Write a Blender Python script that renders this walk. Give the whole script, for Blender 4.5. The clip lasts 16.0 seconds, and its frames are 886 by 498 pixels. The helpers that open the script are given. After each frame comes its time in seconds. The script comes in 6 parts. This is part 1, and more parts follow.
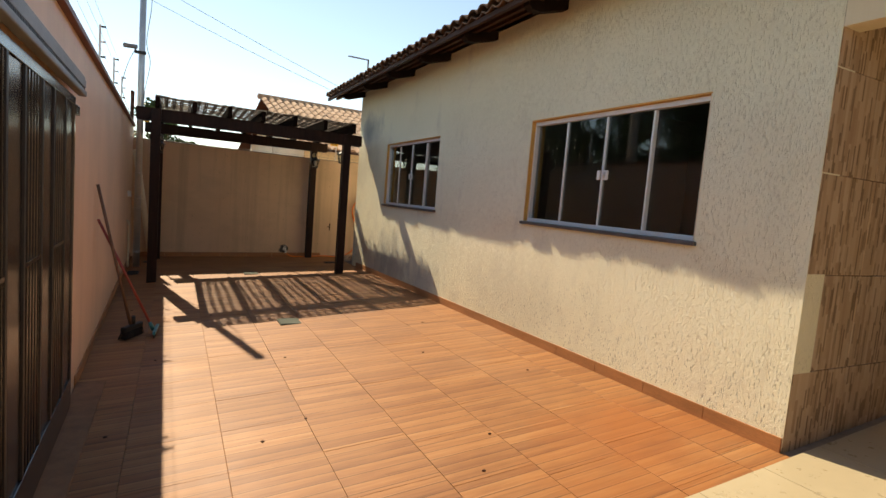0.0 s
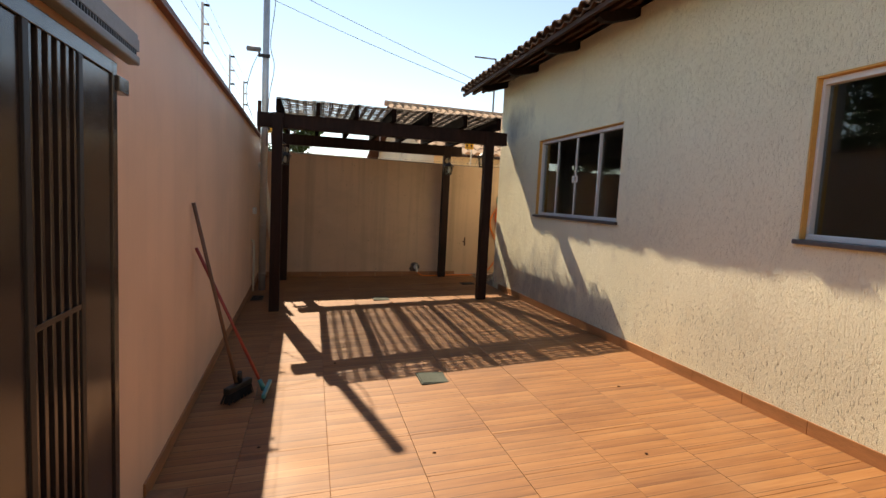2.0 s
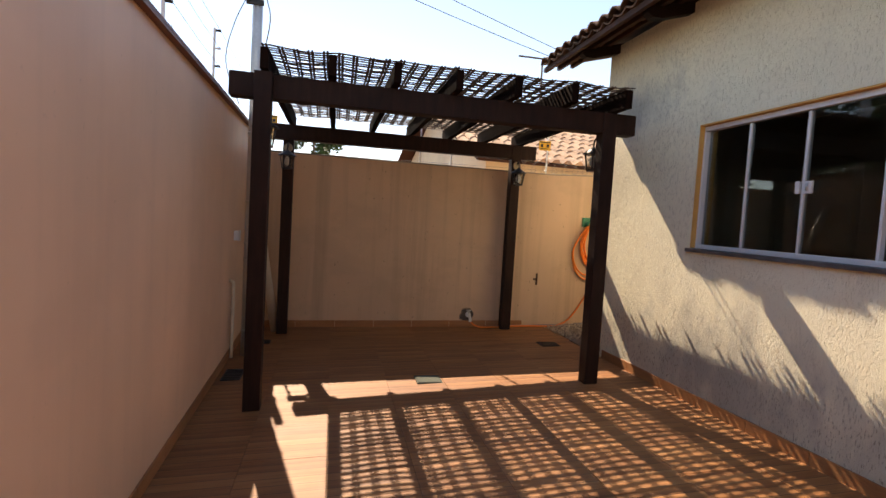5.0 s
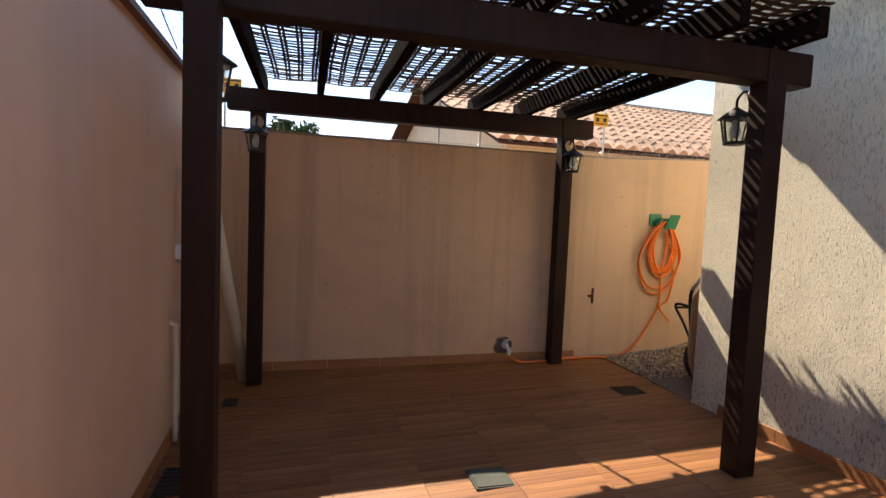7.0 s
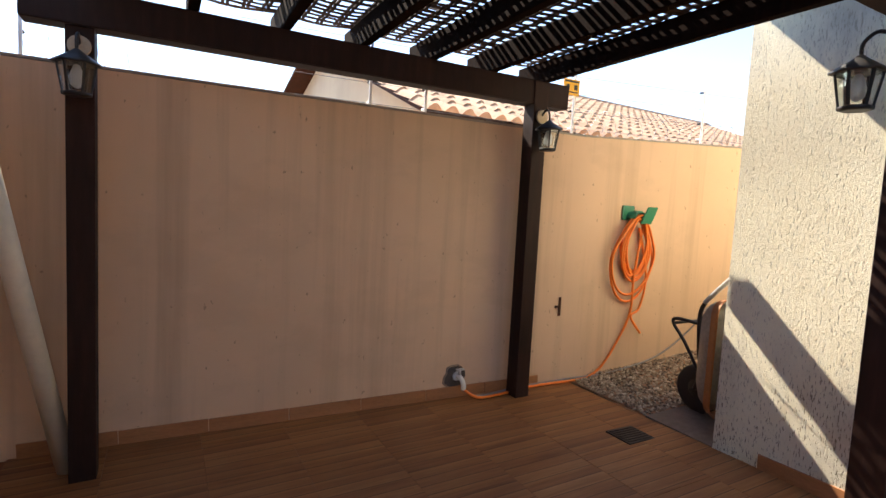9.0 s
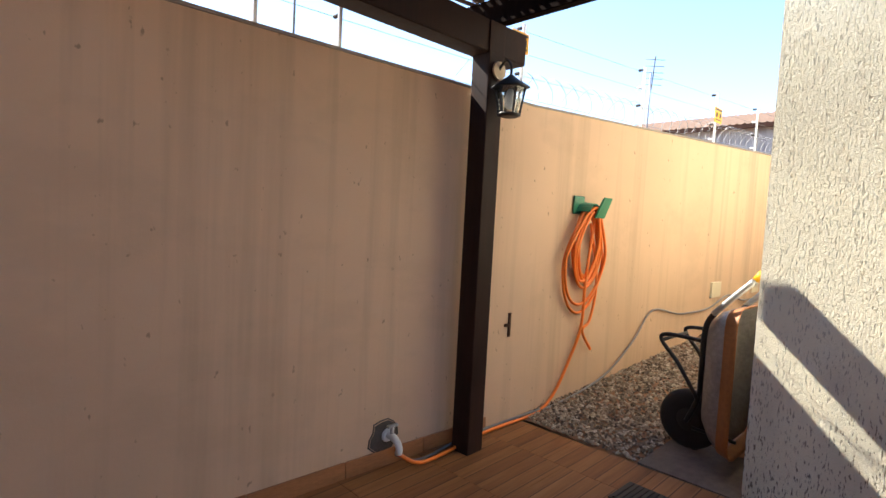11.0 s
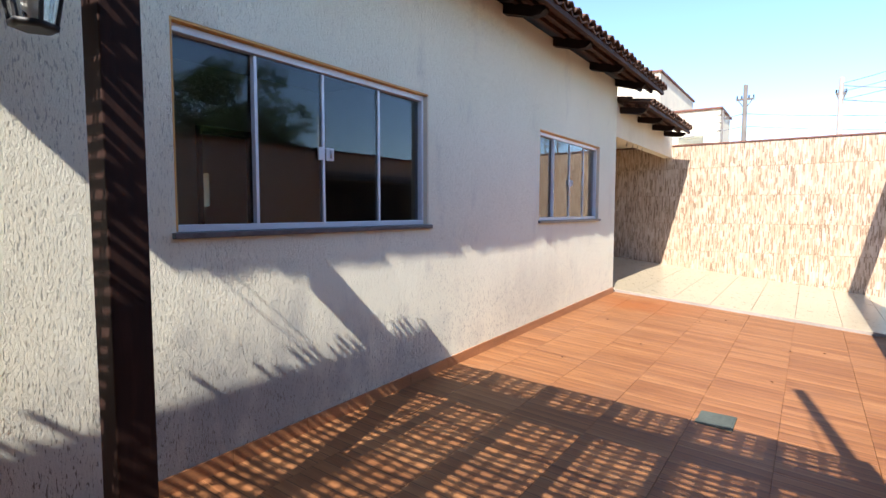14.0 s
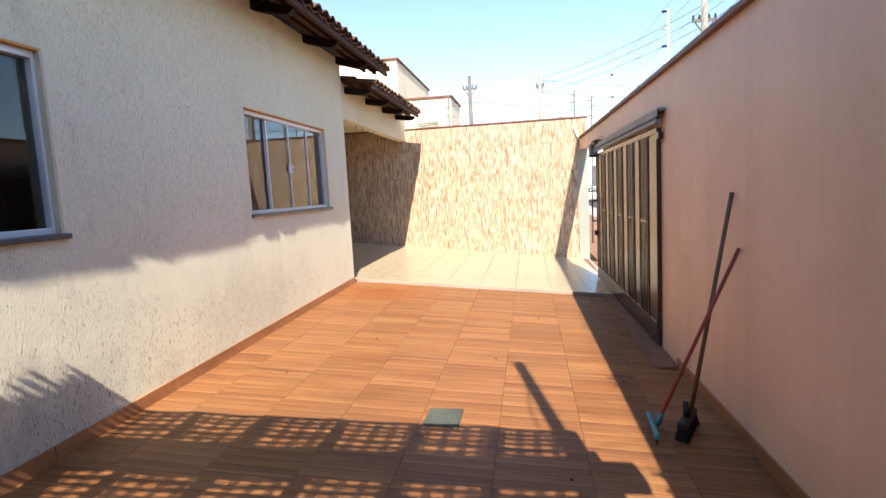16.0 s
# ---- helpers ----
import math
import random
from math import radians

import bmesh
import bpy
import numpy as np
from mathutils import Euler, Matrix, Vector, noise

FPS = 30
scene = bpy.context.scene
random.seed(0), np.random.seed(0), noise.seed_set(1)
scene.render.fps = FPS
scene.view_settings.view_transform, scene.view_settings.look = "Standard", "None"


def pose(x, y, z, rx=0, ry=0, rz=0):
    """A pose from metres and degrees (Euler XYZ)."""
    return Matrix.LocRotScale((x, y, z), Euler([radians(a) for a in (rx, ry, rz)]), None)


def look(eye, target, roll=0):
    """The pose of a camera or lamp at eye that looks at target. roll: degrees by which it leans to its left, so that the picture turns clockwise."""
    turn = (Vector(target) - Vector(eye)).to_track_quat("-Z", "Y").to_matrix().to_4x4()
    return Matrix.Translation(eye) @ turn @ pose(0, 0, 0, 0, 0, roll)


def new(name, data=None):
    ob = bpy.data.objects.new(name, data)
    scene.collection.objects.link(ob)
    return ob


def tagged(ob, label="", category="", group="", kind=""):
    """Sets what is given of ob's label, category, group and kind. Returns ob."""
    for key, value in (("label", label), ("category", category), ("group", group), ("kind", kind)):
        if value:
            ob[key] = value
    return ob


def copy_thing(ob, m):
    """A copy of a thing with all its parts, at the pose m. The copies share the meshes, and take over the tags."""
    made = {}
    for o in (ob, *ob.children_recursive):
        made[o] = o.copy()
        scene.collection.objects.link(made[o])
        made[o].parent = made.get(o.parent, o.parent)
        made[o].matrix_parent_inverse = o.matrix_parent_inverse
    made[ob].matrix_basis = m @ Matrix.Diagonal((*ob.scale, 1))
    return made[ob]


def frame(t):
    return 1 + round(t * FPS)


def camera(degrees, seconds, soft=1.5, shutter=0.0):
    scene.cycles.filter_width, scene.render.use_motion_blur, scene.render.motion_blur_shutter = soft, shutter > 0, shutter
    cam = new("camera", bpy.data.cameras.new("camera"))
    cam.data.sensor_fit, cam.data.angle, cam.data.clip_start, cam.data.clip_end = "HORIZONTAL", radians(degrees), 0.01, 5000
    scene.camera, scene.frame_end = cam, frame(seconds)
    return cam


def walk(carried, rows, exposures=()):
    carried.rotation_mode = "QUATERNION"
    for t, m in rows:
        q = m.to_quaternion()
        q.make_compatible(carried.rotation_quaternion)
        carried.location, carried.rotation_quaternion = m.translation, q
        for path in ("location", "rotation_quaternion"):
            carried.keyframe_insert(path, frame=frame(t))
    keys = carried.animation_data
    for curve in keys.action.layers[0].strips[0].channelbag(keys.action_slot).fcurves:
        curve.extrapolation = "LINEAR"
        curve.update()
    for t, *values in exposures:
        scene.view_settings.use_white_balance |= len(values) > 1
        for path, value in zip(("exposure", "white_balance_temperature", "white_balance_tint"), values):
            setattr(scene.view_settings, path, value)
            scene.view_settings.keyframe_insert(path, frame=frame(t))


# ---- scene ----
cam = camera(80.3, 16.0)
PATH = [
    (0, (0.214, -0.381, 1.51), (1.126, 1.389, 1.327), 4.7),
    (0.5, (0.274, 0.027, 1.505), (1.029, 1.868, 1.3), 4.9),
    (1, (0.309, 0.452, 1.512), (0.957, 2.332, 1.299), 3.8),
    (1.5, (0.371, 0.885, 1.521), (0.922, 2.797, 1.324), 2.6),
    (2, (0.377, 1.361, 1.507), (0.866, 3.291, 1.321), 2.9),
    (2.5, (0.425, 1.808, 1.507), (0.9, 3.743, 1.334), 3.0),
    (3, (0.469, 2.29, 1.502), (0.948, 4.226, 1.358), 3.0),
    (3.5, (0.466, 2.782, 1.514), (0.929, 4.723, 1.385), 3.1),
    (4, (0.515, 3.283, 1.51), (0.934, 5.234, 1.383), 3.4),
    (4.2, (0.513, 3.5, 1.497), (0.924, 5.453, 1.374), 3.4),
    (6.5, (0.382, 5.712, 1.541), (0.843, 7.655, 1.415), 2.6),
    (7, (0.344, 6.193, 1.534), (0.845, 8.124, 1.396), 2.4),
    (7.5, (0.303, 6.594, 1.484), (0.867, 8.509, 1.363), 3.1),
    (8, (0.323, 7.029, 1.502), (1.023, 8.899, 1.391), 3.3),
    (8.5, (0.295, 7.379, 1.539), (1.15, 9.181, 1.391), 3.1),
    (10.8, (0.504, 8.847, 1.434), (1.785, 10.378, 1.305), 3.1),
    (11, (0.551, 8.987, 1.406), (1.944, 10.418, 1.287), 3.0),
    (11.5, (0.676, 9.3, 1.406), (2.376, 10.351, 1.316), 3.0),
    (12, (0.845, 9.469, 1.421), (2.77, 10.009, 1.37), 1.3),
    (12.5, (0.921, 9.562, 1.45), (2.917, 9.452, 1.412), 0.4),
    (13, (0.93, 9.622, 1.47), (2.784, 8.884, 1.396), 0.8),
    (13.5, (1.008, 9.592, 1.489), (2.525, 8.294, 1.37), 1.2),
    (14, (0.908, 9.496, 1.477), (2.05, 7.86, 1.333), 0.1),
    (14.5, (0.812, 9.396, 1.494), (1.611, 7.572, 1.312), -0.6),
    (15, (0.763, 9.219, 1.481), (1.346, 7.316, 1.277), -2.1),
    (15.5, (0.745, 9.012, 1.472), (1.183, 7.072, 1.264), -2.7),
    (16, (0.789, 8.73, 1.495), (1.117, 6.769, 1.278), -3.0),
]
EXPOSE = [(0, 0.96, 8700, 9), (3, 1.13, 8500, 13), (4, 1.36, 8400, 15), (6.5, 1.38, 8600, 22), (7.0, 1.42, 7500, 17), (7.5, 1.38, 7300, 17), (8.5, 1.86, 7200, 15), (11, 2.04, 6500, 11), (11.5, 1.94, 6500, 14), (12, 1.74, 6500, 11), (12.5, 1.84, 6500, 10), (13.5, 1.8, 6300, 11), (14, 1.54, 6000, 13), (14.5, 1.5, 6400, 12), (16, 1.5, 6700, 12)]
walk(cam, [(t, look(eye, target, roll)) for t, eye, target, roll in PATH], EXPOSE)

# ---------------------------------------------------------------- light
SUN = Vector((-0.235, 1.05, 1.0)).normalized()
world = bpy.data.worlds.new("world")
scene.world = world
world.use_nodes = True
wn = world.node_tree
sky = wn.nodes.new("ShaderNodeTexSky")
sky.sky_type = "NISHITA"
sky.sun_disc = False
sky.sun_elevation = math.asin(SUN.z)
sky.sun_rotation = math.atan2(SUN.x, SUN.y)
sky.air_density, sky.dust_density, sky.ozone_density, sky.altitude = 1.0, 0.1, 2.6, 900
wn.links.new(sky.outputs[0], wn.nodes["Background"].inputs[0])
wn.nodes["Background"].inputs[1].default_value = 0.122
sun = new("sun", bpy.data.lights.new("sun", "SUN"))
sun.data.energy, sun.data.angle, sun.data.color = 4.0, radians(0.4), (1.0, 0.93, 0.82)
sun.matrix_world = look(Vector((0, 0, 30)) + SUN * 5, (0, 0, 30))

# ---------------------------------------------------------------- mesh helpers
ORIGIN = {}


def bm_new():
    return bmesh.new()


def box(bm, a, b, bevel=0.0):
    """Axis-aligned box between two corners."""
    m = Matrix.Translation([(p + q) / 2 for p, q in zip(a, b)]) @ Matrix.Diagonal([abs(q - p) for p, q in zip(a, b)] + [1])
    r = bmesh.ops.create_cube(bm, size=1, matrix=m)
    if bevel:
        es = {e for v in r["verts"] for e in v.link_edges}
        bmesh.ops.bevel(bm, geom=list(es), offset=bevel, segments=2, affect="EDGES", profile=0.6)
    return bm


def hull8(bm, low, high):
    """A prism from four low and four high corners, in order round."""
    vs = [bm.verts.new(p) for p in low] + [bm.verts.new(p) for p in high]
    bm.faces.new(vs[3::-1])
    bm.faces.new(vs[4:])
    for i in range(4):
        j = (i + 1) % 4
        bm.faces.new((vs[i], vs[j], vs[4 + j], vs[4 + i]))
    return bm


def bar(bm, p, q, w, h, up=(0, 0, 1)):
    """A square bar from p to q, w wide and h high."""
    p, q = Vector(p), Vector(q)
    d = (q - p).normalized()
    s = d.cross(Vector(up)).normalized()
    u = s.cross(d)
    ring = [s * w / 2 + u * h / 2, -s * w / 2 + u * h / 2, -s * w / 2 - u * h / 2, s * w / 2 - u * h / 2]
    return hull8(bm, [p + r for r in ring], [q + r for r in ring])


def tube(bm, pts, r, n=8, cap=True):
    """A round tube along points; r is a number or one for each point."""
    pts = [Vector(p) for p in pts]
    rs = r if isinstance(r, (list, tuple)) else [r] * len(pts)
    rings = []
    ref = Vector((0.31, 0.17, 0.93)).normalized()
    for i, p in enumerate(pts):
        d = (pts[min(i + 1, len(pts) - 1)] - pts[max(i - 1, 0)]).normalized()
        if i == 0:
            s = d.cross(ref if abs(d.dot(ref)) < 0.95 else Vector((1, 0, 0))).normalized()
        else:
            s = (s - d * s.dot(d)).normalized()
        u = d.cross(s)
        rings.append([bm.verts.new(p + (s * math.cos(a) + u * math.sin(a)) * rs[i]) for a in (2 * math.pi * k / n for k in range(n))])
    for a, b in zip(rings, rings[1:]):
        for k in range(n):
            f = bm.faces.new((a[k], a[(k + 1) % n], b[(k + 1) % n], b[k]))
            f.smooth = True
    if cap:
        bm.faces.new(rings[0][::-1])
        bm.faces.new(rings[-1])
    return bm


def lathe(bm, centre, prof, n=16, axis="z"):
    """A turned shape: prof holds (radius, height) rows."""
    c = Vector(centre)
    rings = []
    for r, h in prof:
        ring = []
        for k in range(n):
            a = 2 * math.pi * k / n
            o = Vector((r * math.cos(a), r * math.sin(a), h))
            if axis == "x":
                o = Vector((o.z, o.x, o.y))
            elif axis == "y":
                o = Vector((o.x, o.z, o.y))
            ring.append(bm.verts.new(c + o))
        rings.append(ring)
    for a, b in zip(rings, rings[1:]):
        for k in range(n):
            f = bm.faces.new((a[k], a[(k + 1) % n], b[(k + 1) % n], b[k]))
            f.smooth = True
    bm.faces.new(rings[0][::-1])
    bm.faces.new(rings[-1])
    return bm


def smooth_path(pts, n=6):
    """Catmull-Rom points through pts."""
    pts = [Vector(p) for p in pts]
    out = []
    for i in range(len(pts) - 1):
        a, b, c, d = pts[max(i - 1, 0)], pts[i], pts[i + 1], pts[min(i + 2, len(pts) - 1)]
        for k in range(n):
            t = k / n
            out.append(0.5 * (2 * b + (c - a) * t + (2 * a - 5 * b + 4 * c - d) * t * t + (3 * b - a - 3 * c + d) * t ** 3))
    return out + [pts[-1]]


def mesh_of(name, bm, material, smooth=False):
    bmesh.ops.recalc_face_normals(bm, faces=bm.faces)
    me = bpy.data.meshes.new(name)
    bm.to_mesh(me)
    bm.free()
    me.materials.append(material)
    return me


def thing(name, origin, label, category, group=""):
    """An empty at a thing's base, to hold its parts."""
    ob = new(name)
    ob.empty_display_size = 0.1
    ob.location = origin
    ORIGIN[ob.name] = Vector(origin)
    return tagged(ob, label, category, group)


def part(name, bm, material, parent, label=""):
    """Links a bmesh, in world places, as one mesh under a thing or a part."""
    ob = new(name, mesh_of(name, bm, material))
    ob.parent = parent
    if parent.name in ORIGIN:
        ob.matrix_parent_inverse = Matrix.Translation(-ORIGIN[parent.name])
    return tagged(ob, label)


def solo(name, bm, material, label="", category="", kind="", group=""):
    ob = new(name, mesh_of(name, bm, material))
    return tagged(ob, label, category, group, kind)


def piece(name, me, parent, m):
    """One of many alike pieces on a shared mesh, under a part of the setting that stands at the origin."""
    ob = new(name, me)
    ob.parent = parent
    ob.matrix_basis = m
    return ob


# ---------------------------------------------------------------- materials
class Nodes:
    """Short forms for building a node material."""

    def __init__(self, name, rough=0.6, metal=0.0, spec=0.5):
        self.m = bpy.data.materials.new(name)
        self.m.use_nodes = True
        self.t = self.m.node_tree
        self.b = self.t.nodes["Principled BSDF"]
        self.b.inputs["Roughness"].default_value = rough
        self.b.inputs["Metallic"].default_value = metal
        self.b.inputs["Specular IOR Level"].default_value = spec

    def node(self, kind, **inputs):
        n = self.t.nodes.new("ShaderNode" + kind)
        for k, v in inputs.items():
            self.put(n, k.replace("_", " "), v)
        return n

    def put(self, n, key, v):
        sock = n.inputs[int(key)] if key.isdigit() else n.inputs[key]
        if isinstance(v, bpy.types.NodeSocket):
            self.t.links.new(v, sock)
        else:
            sock.default_value = v

    def math(self, op, a, b=0.0):
        n = self.t.nodes.new("ShaderNodeMath")
        n.operation = op
        self.put(n, "0", a)
        self.put(n, "1", b)
        return n.outputs[0]

    def coords(self, kind="position"):
        if kind == "object":
            return self.t.nodes.new("ShaderNodeTexCoord").outputs["Object"]
        return self.t.nodes.new("ShaderNodeNewGeometry").outputs["Position"]

    def scaled(self, vec, s, loc=(0, 0, 0)):
        n = self.t.nodes.new("ShaderNodeMapping")
        n.inputs["Scale"].default_value = s
        n.inputs["Location"].default_value = loc
        self.t.links.new(vec, n.inputs["Vector"])
        return n.outputs[0]

    def noise(self, vec, scale, detail=4.0, rough=0.55):
        n = self.t.nodes.new("ShaderNodeTexNoise")
        n.inputs["Scale"].default_value = scale
        n.inputs["Detail"].default_value = detail
        n.inputs["Roughness"].default_value = rough
        self.t.links.new(vec, n.inputs["Vector"])
        return n.outputs["Fac"]

    def ramp(self, fac, stops):
        n = self.t.nodes.new("ShaderNodeValToRGB")
        e = n.color_ramp.elements
        while len(e) < len(stops):
            e.new(0.5)
        for el, (p, c) in zip(e, stops):
            el.position = p
            el.color = (*c, 1) if len(c) == 3 else c
        self.t.links.new(fac, n.inputs[0])
        return n.outputs[0]

    def mix(self, fac, a, b, mode="MIX"):
        n = self.t.nodes.new("ShaderNodeMix")
        n.data_type = "RGBA"
        n.blend_type = mode
        for key, v in ((0, fac), (6, a), (7, b)):
            if isinstance(v, bpy.types.NodeSocket):
                self.t.links.new(v, n.inputs[key])
            else:
                n.inputs[key].default_value = (*v, 1) if isinstance(v, tuple) and len(v) == 3 else v
        return n.outputs[2]

    def split(self, vec):
        n = self.t.nodes.new("ShaderNodeSeparateXYZ")
        self.t.links.new(vec, n.inputs[0])
        return n.outputs

    def join(self, x, y, z):
        n = self.t.nodes.new("ShaderNodeCombineXYZ")
        for k, v in enumerate((x, y, z)):
            self.put(n, str(k), v)
        return n.outputs[0]

    def white(self, vec):
        n = self.t.nodes.new("ShaderNodeTexWhiteNoise")
        self.t.links.new(vec, n.inputs[0])
        return n.outputs["Value"]

    def random(self):
        return self.t.nodes.new("ShaderNodeObjectInfo").outputs["Random"]

    def bump(self, height, strength, dist=0.01):
        n = self.t.nodes.new("ShaderNodeBump")
        n.inputs["Strength"].default_value = strength
        n.inputs["Distance"].default_value = dist
        self.t.links.new(height, n.inputs["Height"])
        self.t.links.new(n.outputs[0], self.b.inputs["Normal"])

    def colour(self, c):
        self.put(self.b, "Base Color", c if isinstance(c, bpy.types.NodeSocket) else (*c, 1))

    def rough(self, r):
        self.put(self.b, "Roughness", r)


def simple(name, colour, rough=0.6, metal=0.0, vary=0.12, scale=9.0, bump=0.05, spec=0.5, stretch=(1, 1, 1)):
    """A plain material with two scales of variation, fine relief and uneven gloss."""
    n = Nodes(name, rough, metal, spec)
    p = n.scaled(n.coords(), stretch)
    big = n.noise(p, scale * 0.25, 3)
    fine = n.noise(p, scale * 4, 5, 0.65)
    f = n.math("ADD", n.math("MULTIPLY", big, 0.55), n.math("MULTIPLY", fine, 0.45))
    lo = tuple(c * (1 - vary) for c in colour)
    hi = tuple(min(1, c * (1 + vary)) for c in colour)
    n.colour(n.ramp(f, [(0.3, lo), (0.7, hi)]))
    n.rough(n.math("ADD", n.math("MULTIPLY", fine, 0.2), rough - 0.1))
    if bump:
        n.bump(fine, bump)
    return n.m


def plaster_grooved():
    """Cream render combed into short upright grooves, with grey dirt patches of uneven outline."""
    n = Nodes("grooved_plaster", 0.85, 0, 0.25)
    p = n.coords()
    g1 = n.noise(n.scaled(p, (130, 130, 30)), 1.0, 2.5, 0.55)
    g2 = n.noise(n.scaled(p, (105, 105, 58)), 1.0, 5, 0.68)
    dens = n.noise(p, 2.6, 3)
    cut = n.math("ADD", g1, n.math("MULTIPLY", n.math("SUBTRACT", dens, 0.5), -0.12))
    groove = n.ramp(cut, [(0.345, (0, 0, 0)), (0.41, (1, 1, 1))])
    big = n.noise(p, 0.7, 4)
    blot = n.noise(n.scaled(p, (1, 1.0, 0.5)), 2.3, 6, 0.65)
    c = n.ramp(big, [(0.3, (0.80, 0.755, 0.565)), (0.7, (0.87, 0.825, 0.63))])
    c = n.mix(n.ramp(blot, [(0.58, (0, 0, 0)), (0.80, (0.45, 0.45, 0.45))]), c, (0.46, 0.42, 0.34))
    for place, radius, strength, tone in (((3.395, 8.75, 0.30), 0.95, 0.55, (0.33, 0.32, 0.29)), ((3.395, 9.05, 2.72), 0.42, 0.75, (0.26, 0.25, 0.24)), ((3.395, 4.1, 0.42), 1.0, 0.30, (0.40, 0.37, 0.31)), ((3.395, 7.6, 0.32), 0.85, 0.68, (0.30, 0.30, 0.28)), ((3.395, 6.5, 0.22), 0.6, 0.45, (0.36, 0.35, 0.32)), ((3.395, 9.4, 2.0), 0.5, 0.25, (0.4, 0.38, 0.33))):
        v = n.t.nodes.new("ShaderNodeVectorMath")
        v.operation = "DISTANCE"
        n.t.links.new(n.scaled(p, (1, 0.75, 1.25)), v.inputs[0])
        v.inputs[1].default_value = (place[0], place[1] * 0.75, place[2] * 1.25)
        d = n.math("ADD", n.math("DIVIDE", v.outputs["Value"], radius), n.math("MULTIPLY", n.math("SUBTRACT", blot, 0.5), 2.2))
        c = n.mix(n.ramp(d, [(0.25, (strength,) * 3), (1.0, (0, 0, 0))]), c, tone)
    # relief shadow painted into the grooves: little on most of the wall, more at the corner by the passage; dirt in low
    # patches
    px, py, pz = n.split(p)
    wander = n.math("MULTIPLY", n.math("SUBTRACT", big, 0.5), 2.2)
    corner = n.ramp(n.math("MULTIPLY", n.math("ADD", py, wander), 0.1), [(0.78, (0.06, 0.06, 0.06)), (0.89, (0.40, 0.40, 0.40))])
    low = n.ramp(n.math("MULTIPLY", n.math("ADD", pz, wander), 0.5), [(0.2, (0.55, 0.55, 0.55)), (0.5, (0, 0, 0))])
    groove_dark = n.math("MULTIPLY", n.math("ADD", corner, low), n.math("SUBTRACT", 1.0, groove))
    c = n.mix(groove_dark, c, (0.18, 0.155, 0.11))
    n.colour(c)
    h = n.math("ADD", n.math("MULTIPLY", groove, 0.8), n.math("MULTIPLY", g2, 1.3))
    n.bump(h, 0.85, 0.006)
    return n.m


def wall_paint(name, colour, streak, amount, rough=0.75, pits=0.3):
    """Matt masonry paint, with upright rain streaks and patchy fading."""
    n = Nodes(name, rough, 0, 0.3)
    p = n.coords()
    big = n.noise(p, 0.8, 4)
    fine = n.noise(p, 60, 4, 0.7)
    run = n.noise(n.scaled(p, (5.5, 5.5, 0.22)), 1.0, 4, 0.6)
    c = n.ramp(big, [(0.3, tuple(x * 0.9 for x in colour)), (0.7, tuple(x * 1.08 for x in colour))])
    c = n.mix(n.ramp(run, [(0.48, (0, 0, 0)), (0.75, (amount, amount, amount))]), c, streak)
    spots = n.noise(n.scaled(p, (1, 1, 0.6)), 26, 2)
    pit = n.ramp(spots, [(0.70, (0, 0, 0)), (0.76, (0.6, 0.6, 0.6))])
    c = n.mix(n.math("MULTIPLY", pit, pits), c, tuple(x * 0.5 for x in streak))
    patch = n.noise(n.scaled(p, (1, 1, 1.6)), 1.1, 5, 0.6)
    c = n.mix(n.ramp(patch, [(0.55, (0, 0, 0)), (0.62, (0.14, 0.14, 0.14)), (0.8, (0.22, 0.22, 0.22))]), c, streak)
    n.colour(c)
    n.bump(n.math("SUBTRACT", n.math("ADD", n.math("MULTIPLY", fine, 0.6), big), n.math("MULTIPLY", pit, pits)), 0.22, 0.006)
    return n.m


